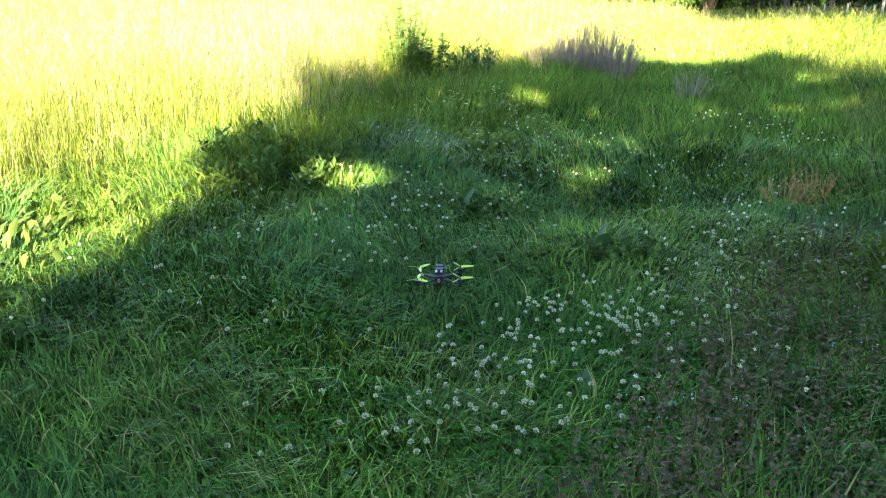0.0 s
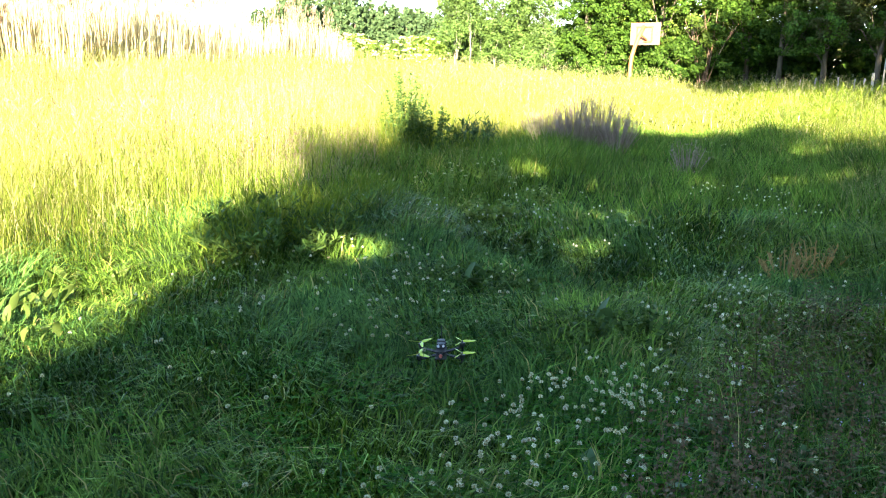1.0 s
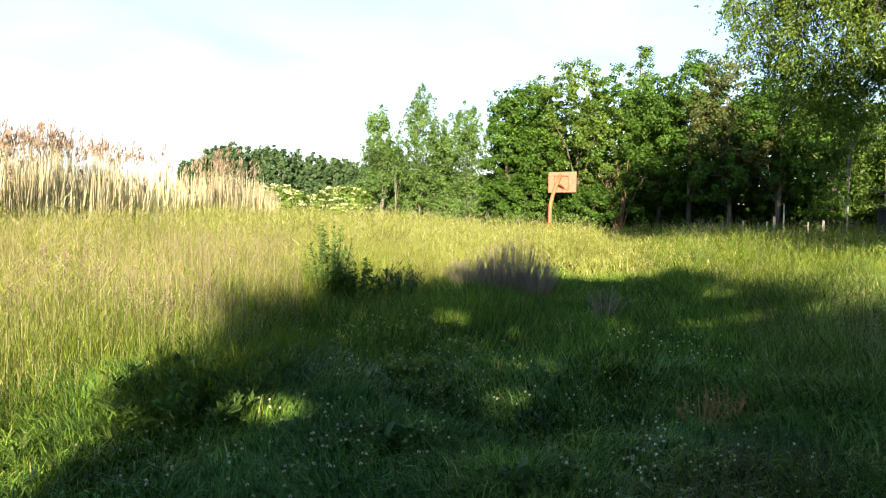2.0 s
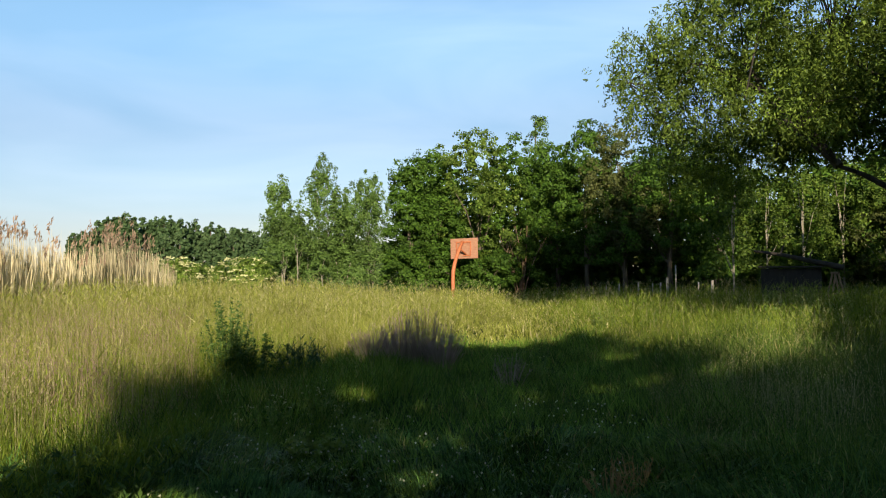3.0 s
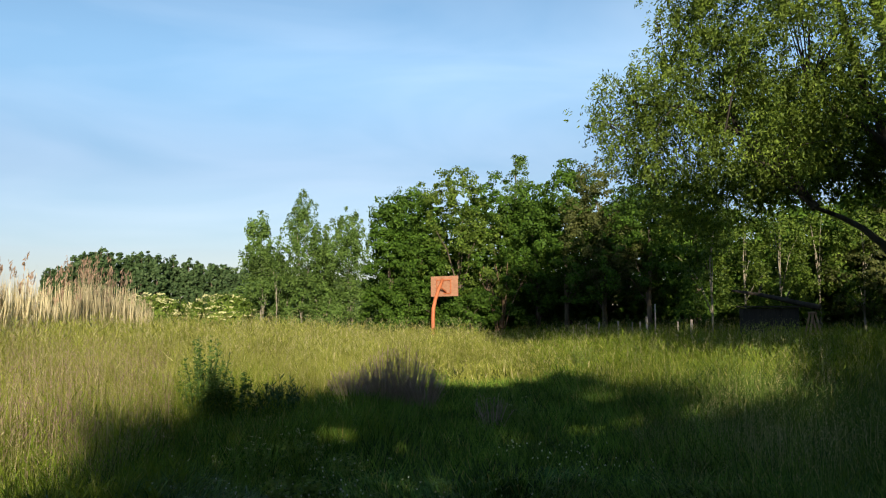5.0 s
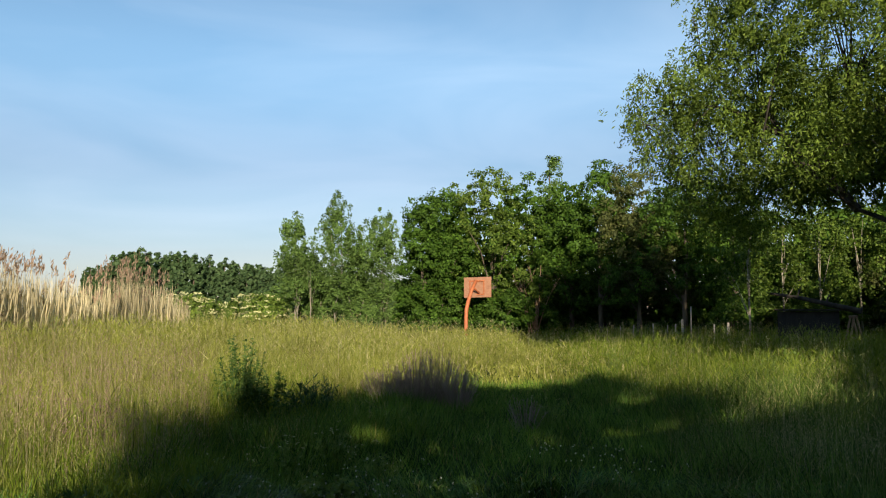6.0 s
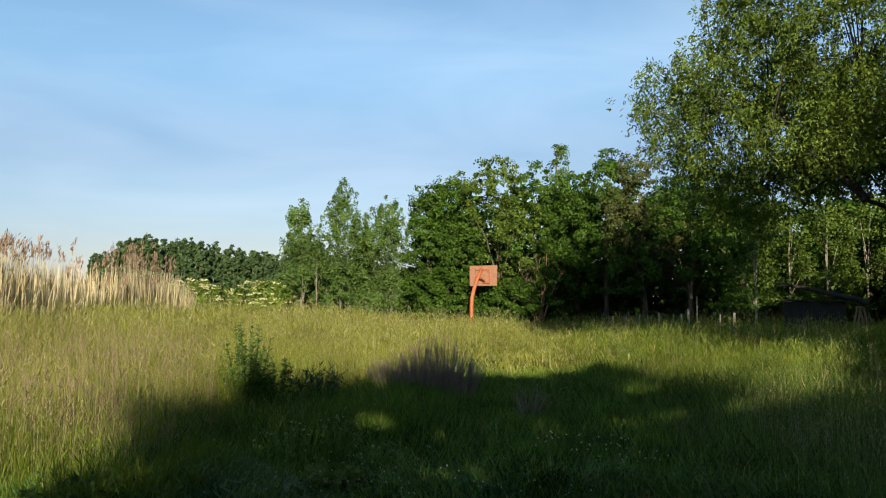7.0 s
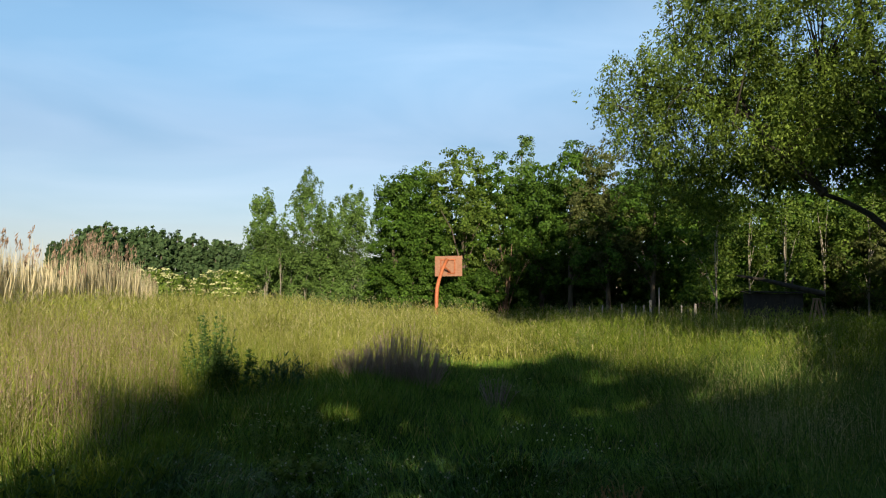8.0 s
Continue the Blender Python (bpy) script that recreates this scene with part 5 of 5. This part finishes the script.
def build_stalks():
    """Flowering grass stalks: a thin stem with a loose panicle."""
    rng = np.random.default_rng(23)
    for name, mat, n, y0, y1, wide, left, right, lab in (
            ("grass_stalks", M_SEED, 1800, 2.6, 9, 0.0018, -52, -20, "thin flowering grass stalks with pale loose panicles"),
            ("grass_stalks", M_SEED, 2800, 3.2, 11, 0.0022, 4, 36, "thin flowering grass stalks with pale loose panicles"),
            ("grass_stalks", M_SEED, 5200, 8, 24, 0.0036, -46, 34, "flowering grass stalks with pale panicles over the meadow"),
            ("grass_stalks", M_SEED, 3600, 24, 50, 0.009, -46, 34, "pale grass panicles over the far meadow"),
            ("pink_stalks", M_PINK, 2600, 8, 15, 0.0034, -46, -19, "pinkish flowering grass in the sunlit meadow")):
        x, y = view_area(rng, n, y0, y1, left, right)
        hh = grass_height(x, y)
        keep = (hh > (0.2 if left > 0 else 0.3)) & (patchy(x, y, 1.1, 0.7) > 0.36)
        x, y, hh = x[keep], y[keep], hh[keep]
        n = len(x)
        h = hh * rng.uniform(0.9, 1.4, n)
        base = np.stack([x, y, ground_z(x, y)], 1)
        v1, q1, t1 = blades(base, h, np.full(n, wide), rng.uniform(0.02, 0.22, n), rng)
        tip = v1.reshape(-1, 5, 3)[:, 4]
        k = np.repeat(np.arange(n), 5)
        s = np.tile(np.linspace(0, 1, 5), n)
        p = tip[k] + rng.normal(0, 1, (len(k), 3)) * np.array([0.012, 0.012, 0.006]) * (1 + y[k] * 0.06)[:, None]
        p[:, 2] -= s * 0.14
        size = (0.006 + wide * 1.7) * rng.uniform(0.8, 1.5, len(k))
        v2, q2, _ = leaves(p, size * 1.5, size * 0.55, np.tile([0.15, 0.1, 1.0], (len(k), 1)), rng, 0.8)
        v, q, t = join([(v1, q1, t1), (v2, q2, None)])
        ob = put(name, raw_mesh(name, v, q, t), mat)
        tagged(ob, lab, "grass", kind="stuff")


build_stalks()


# ---- shed, log and fence posts under the willow ----
M_SHED = solid_mat("dark_weathered_boards", (0.020, 0.017, 0.014), (0.055, 0.046, 0.038), 5.0, 0.9, 0, 0.5, 0.3)
M_GREYWOOD = solid_mat("grey_weathered_wood", (0.22, 0.19, 0.15), (0.42, 0.37, 0.30), 7.0, 0.9, 0, 0.5, 0.3)
M_TRESTLE = solid_mat("brown_timber", (0.20, 0.12, 0.06), (0.36, 0.23, 0.12), 7.0, 0.85, 0, 0.4, 0.3)


def build_shed():
    x, y = polar(21.4, 40)
    z = float(ground_z(x, y))
    ob = thing("shed", x, y, z, "low dark weathered shed with a flat roof", "shed")
    rot = Matrix.Rotation(radians(-21), 3, "Z")
    side, fwd, up = rot @ Vector((1, 0, 0)), rot @ Vector((0, 1, 0)), Vector((0, 0, 1))
    n = 14
    for i in range(n):
        u = -1.25 + 2.5 * (i + 0.5) / n
        bm = bmesh.new()
        h = 1.68 - 0.04 * (i / n) - (0.02 if i % 3 == 1 else 0)
        box(bm, side * u + up * (h / 2), (2.5 / n - 0.02, 0.03, h), rot, 0.004)
        part("board", bm, M_SHED, ob)
    for s in (-1.25, 1.25):
        bm = bmesh.new()
        box(bm, side * s + fwd * 1.0 + up * 0.83, (0.04, 2.0, 1.66), rot, 0.005)
        part("side_wall", bm, M_SHED, ob)
    bm = bmesh.new()
    box(bm, fwd * 2.0 + up * 0.83, (2.5, 0.04, 1.66), rot, 0.005)
    part("back_wall", bm, M_SHED, ob)
    bm = bmesh.new()
    tilt = rot @ Matrix.Rotation(radians(1), 3, "Y")
    box(bm, fwd * 0.95 + up * 1.73, (2.75, 2.3, 0.06), tilt, 0.01)
    part("roof", bm, M_SHED, ob)
    # fallen trunk that leans over the roof
    a, b = Vector((*polar(19.2, 38.4), z + 2.45)), Vector((*polar(24.5, 38.2), z + 1.62))
    log = thing("fallen_log", a.x, a.y, a.z, "dark fallen tree trunk leaning across the shed", "log")
    d = b - a
    put("log", raw_mesh("log", *tube([(0, 0, 0), d * 0.35 + Vector((0, 0, 0.06)), d * 0.7 + Vector((0, 0, 0.02)), d], [0.05, 0.09, 0.115, 0.13], 9)), M_DARKBARK, log, smooth=True)
    for u in (0.3, 0.62):
        p = d * u
        put("branch_stub", raw_mesh("branch_stub", *tube([p, p + Vector((0.1, 0, 0.3)), p + Vector((0.25, 0.1, 0.5))], [0.05, 0.035, 0.01], 6)), M_DARKBARK, log, smooth=True)
    # trestle under its thick end
    x, y = polar(24.0, 38.2)
    z = float(ground_z(x, y))
    tr = thing("trestle", x, y, z, "brown wooden trestle propping the fallen trunk", "trestle")
    for dx, dy in ((-0.36, -0.25), (0.36, -0.25), (-0.36, 0.25), (0.36, 0.25)):
        put("leg", raw_mesh("leg", *tube([(dx, dy, -0.05), (dx * 0.12, dy * 0.6, 1.45)], [0.045, 0.04], 6)), M_TRESTLE, tr)
    put("crossbar", raw_mesh("crossbar", *tube([(0.0, -0.35, 1.43), (0.0, 0.35, 1.43)], [0.055, 0.055], 6)), M_TRESTLE, tr)
    put("brace", raw_mesh("brace", *tube([(-0.25, -0.2, 0.55), (0.25, -0.2, 0.55)], [0.03, 0.03], 6)), M_TRESTLE, tr)


build_shed()


def build_posts():
    rng = np.random.default_rng(2)
    for turn, far, h, r in ((8.6, 41, 0.95, 0.03), (9.5, 41, 0.95, 0.03), (10.3, 41, 1.0, 0.035), (11.7, 40, 1.1, 0.04), (12.6, 40, 1.1, 0.03), (13.1, 40, 1.15, 0.04), (13.6, 39, 1.3, 0.06), (14.15, 39, 1.9, 0.035), (15.6, 39, 1.1, 0.035), (16.5, 38, 1.2, 0.06)):
        x, y = polar(turn, far)
        ob = thing("fence_post", x, y, float(ground_z(x, y)), "weathered pale wooden fence post in long grass", "post", "fence posts")
        lean = Vector((rng.normal(0, 0.04), rng.normal(0, 0.04), 0))
        put("post", raw_mesh("post", *tube([(0, 0, -0.2), lean * 0.5 + Vector((0, 0, h * 0.5)), lean + Vector((0, 0, h)), lean + Vector((0, 0, h + 0.015))], [r, r * 0.97, r * 0.92, r * 0.6], 8)), M_GREYWOOD, ob)


build_posts()


# ---- the small quadcopter standing in the grass ----
M_CARBON = solid_mat("black_carbon_plate", (0.006, 0.006, 0.007), (0.014, 0.014, 0.016), 60.0, 0.7, 0.0, 0.1)
M_PROP = solid_mat("yellow_green_plastic", (0.50, 0.62, 0.04), (0.62, 0.72, 0.08), 20.0, 0.35, 0.0, 0.05)
M_ALLOY = solid_mat("dark_motor_metal", (0.06, 0.06, 0.07), (0.16, 0.16, 0.17), 40.0, 0.35, 0.9, 0.1)
M_LABELWRAP = solid_mat("battery_wrap", (0.02, 0.02, 0.024), (0.07, 0.07, 0.08), 30.0, 0.6, 0.0, 0.05)
M_PINKLAMP = solid_mat("reddish_lens", (0.55, 0.12, 0.10), (0.75, 0.25, 0.2), 30.0, 0.3, 0.0, 0.0)


M_LED = solid_mat("white_lamp_cap", (0.75, 0.74, 0.78), (0.85, 0.84, 0.86), 30.0, 0.3, 0.0, 0.0)


def disc(bm, centre, r, h, seg=16, r2=None):
    bmesh.ops.create_cone(bm, cap_ends=True, segments=seg, radius1=r, radius2=r if r2 is None else r2, depth=h, matrix=Matrix.Translation(centre))


def build_drone():
    ob = thing("quadcopter", -0.93, 3.36, float(ground_z(-0.93, 3.36)) + 0.11, "small black racing quadcopter with yellow-green propellers in short grass", "drone")
    ob.rotation_euler = (radians(2), radians(-3), radians(12))
    bm = bmesh.new()
    box(bm, (0, 0, 0.0), (0.052, 0.15, 0.004), None, 0.001)
    part("bottom_plate", bm, M_CARBON, ob)
    bm = bmesh.new()
    box(bm, (0, 0.0, 0.032), (0.044, 0.14, 0.003), None, 0.001)
    part("top_plate", bm, M_CARBON, ob)
    for sx in (-0.018, 0.018):
        for sy in (-0.055, 0.0, 0.055):
            bm = bmesh.new()
            disc(bm, (sx, sy, 0.016), 0.003, 0.03, 8)
            part("standoff", bm, M_ALLOY, ob)
    bm = bmesh.new()
    box(bm, (0, 0.0, 0.014), (0.034, 0.04, 0.018), None, 0.002)
    part("electronics_stack", bm, M_CARBON, ob)
    bm = bmesh.new()
    box(bm, (0, 0.005, 0.046), (0.036, 0.075, 0.024), None, 0.004)
    part("battery", bm, M_LABELWRAP, ob, "dark wrapped battery pack")
    bm = bmesh.new()
    box(bm, (0, 0.005, 0.046), (0.040, 0.018, 0.029), None, 0.002)
    part("battery_strap", bm, M_CARBON, ob)
    bm = bmesh.new()
    box(bm, (0, -0.072, 0.018), (0.022, 0.016, 0.022), None, 0.003)
    cam_body = part("camera_pod", bm, M_CARBON, ob)
    bm = bmesh.new()
    disc(bm, (0, 0, 0), 0.008, 0.012, 14)
    lens = part("lens", bm, M_PINKLAMP, cam_body, "small reddish lens")
    lens.matrix_basis = pose(0, -0.083, 0.02, 90, 0, 0)
    for sx in (-0.012, 0.012):
        bm = bmesh.new()
        disc(bm, (0, 0, 0), 0.006, 0.004, 12)
        lamp = part("marker_lamp", bm, M_LED, ob, "small white marker lamp")
        lamp.matrix_basis = pose(sx, -0.037, 0.05, 90, 0, 0)
    put("antenna", raw_mesh("antenna", *tube([(0, 0.07, 0.03), (0, 0.1, 0.06), (0, 0.105, 0.1)], [0.002, 0.0018, 0.0018], 6)), M_CARBON, ob)
    for i, (sx, sy) in enumerate(((1, 1), (-1, 1), (-1, -1), (1, -1))):
        end = Vector((sx * 0.098, sy * 0.075, 0.002))
        a = math.atan2(end.y, end.x)
        bm = bmesh.new()
        box(bm, end * 0.55, (0.1, 0.018, 0.005), Matrix.Rotation(a, 3, "Z"), 0.001)
        part("arm", bm, M_CARBON, ob)
        bm = bmesh.new()
        disc(bm, end + Vector((0, 0, 0.012)), 0.0135, 0.018, 18)
        disc(bm, end + Vector((0, 0, 0.024)), 0.004, 0.012, 10)
        motor = part("motor", bm, M_ALLOY, ob)
        pv, pq = [], []
        for b in range(3):
            w = 2 * math.pi * b / 3 + i * 0.7
            u, s2 = Vector((math.cos(w), math.sin(w), 0)), Vector((-math.sin(w), math.cos(w), 0))
            k = len(pv)
            for r, ch, tw in ((0.004, 0.006, 0.003), (0.02, 0.014, 0.004), (0.045, 0.012, 0.002), (0.063, 0.006, 0.001)):
                for sgn in (-1, 1):
                    for dz in (0, 0.0012):
                        pv.append(u * r + s2 * (sgn * ch * 0.5) + Vector((0, 0, sgn * tw + dz)))
            for j in range(3):
                o = k + j * 4
                pq += [(o, o + 2, o + 6, o + 4), (o + 1, o + 5, o + 7, o + 3), (o, o + 4, o + 5, o + 1), (o + 2, o + 3, o + 7, o + 6)]
        prop = put("propeller", raw_mesh("propeller", np.array([tuple(p) for p in pv]), np.array(pq)), M_PROP, ob, "yellow-green three-bladed propeller")
        prop.location = end + Vector((0, 0, 0.027))
        bm = bmesh.new()
        disc(bm, end + Vector((0, 0, -0.01)), 0.006, 0.02, 8)
        part("foot", bm, M_CARBON, ob)


build_drone()
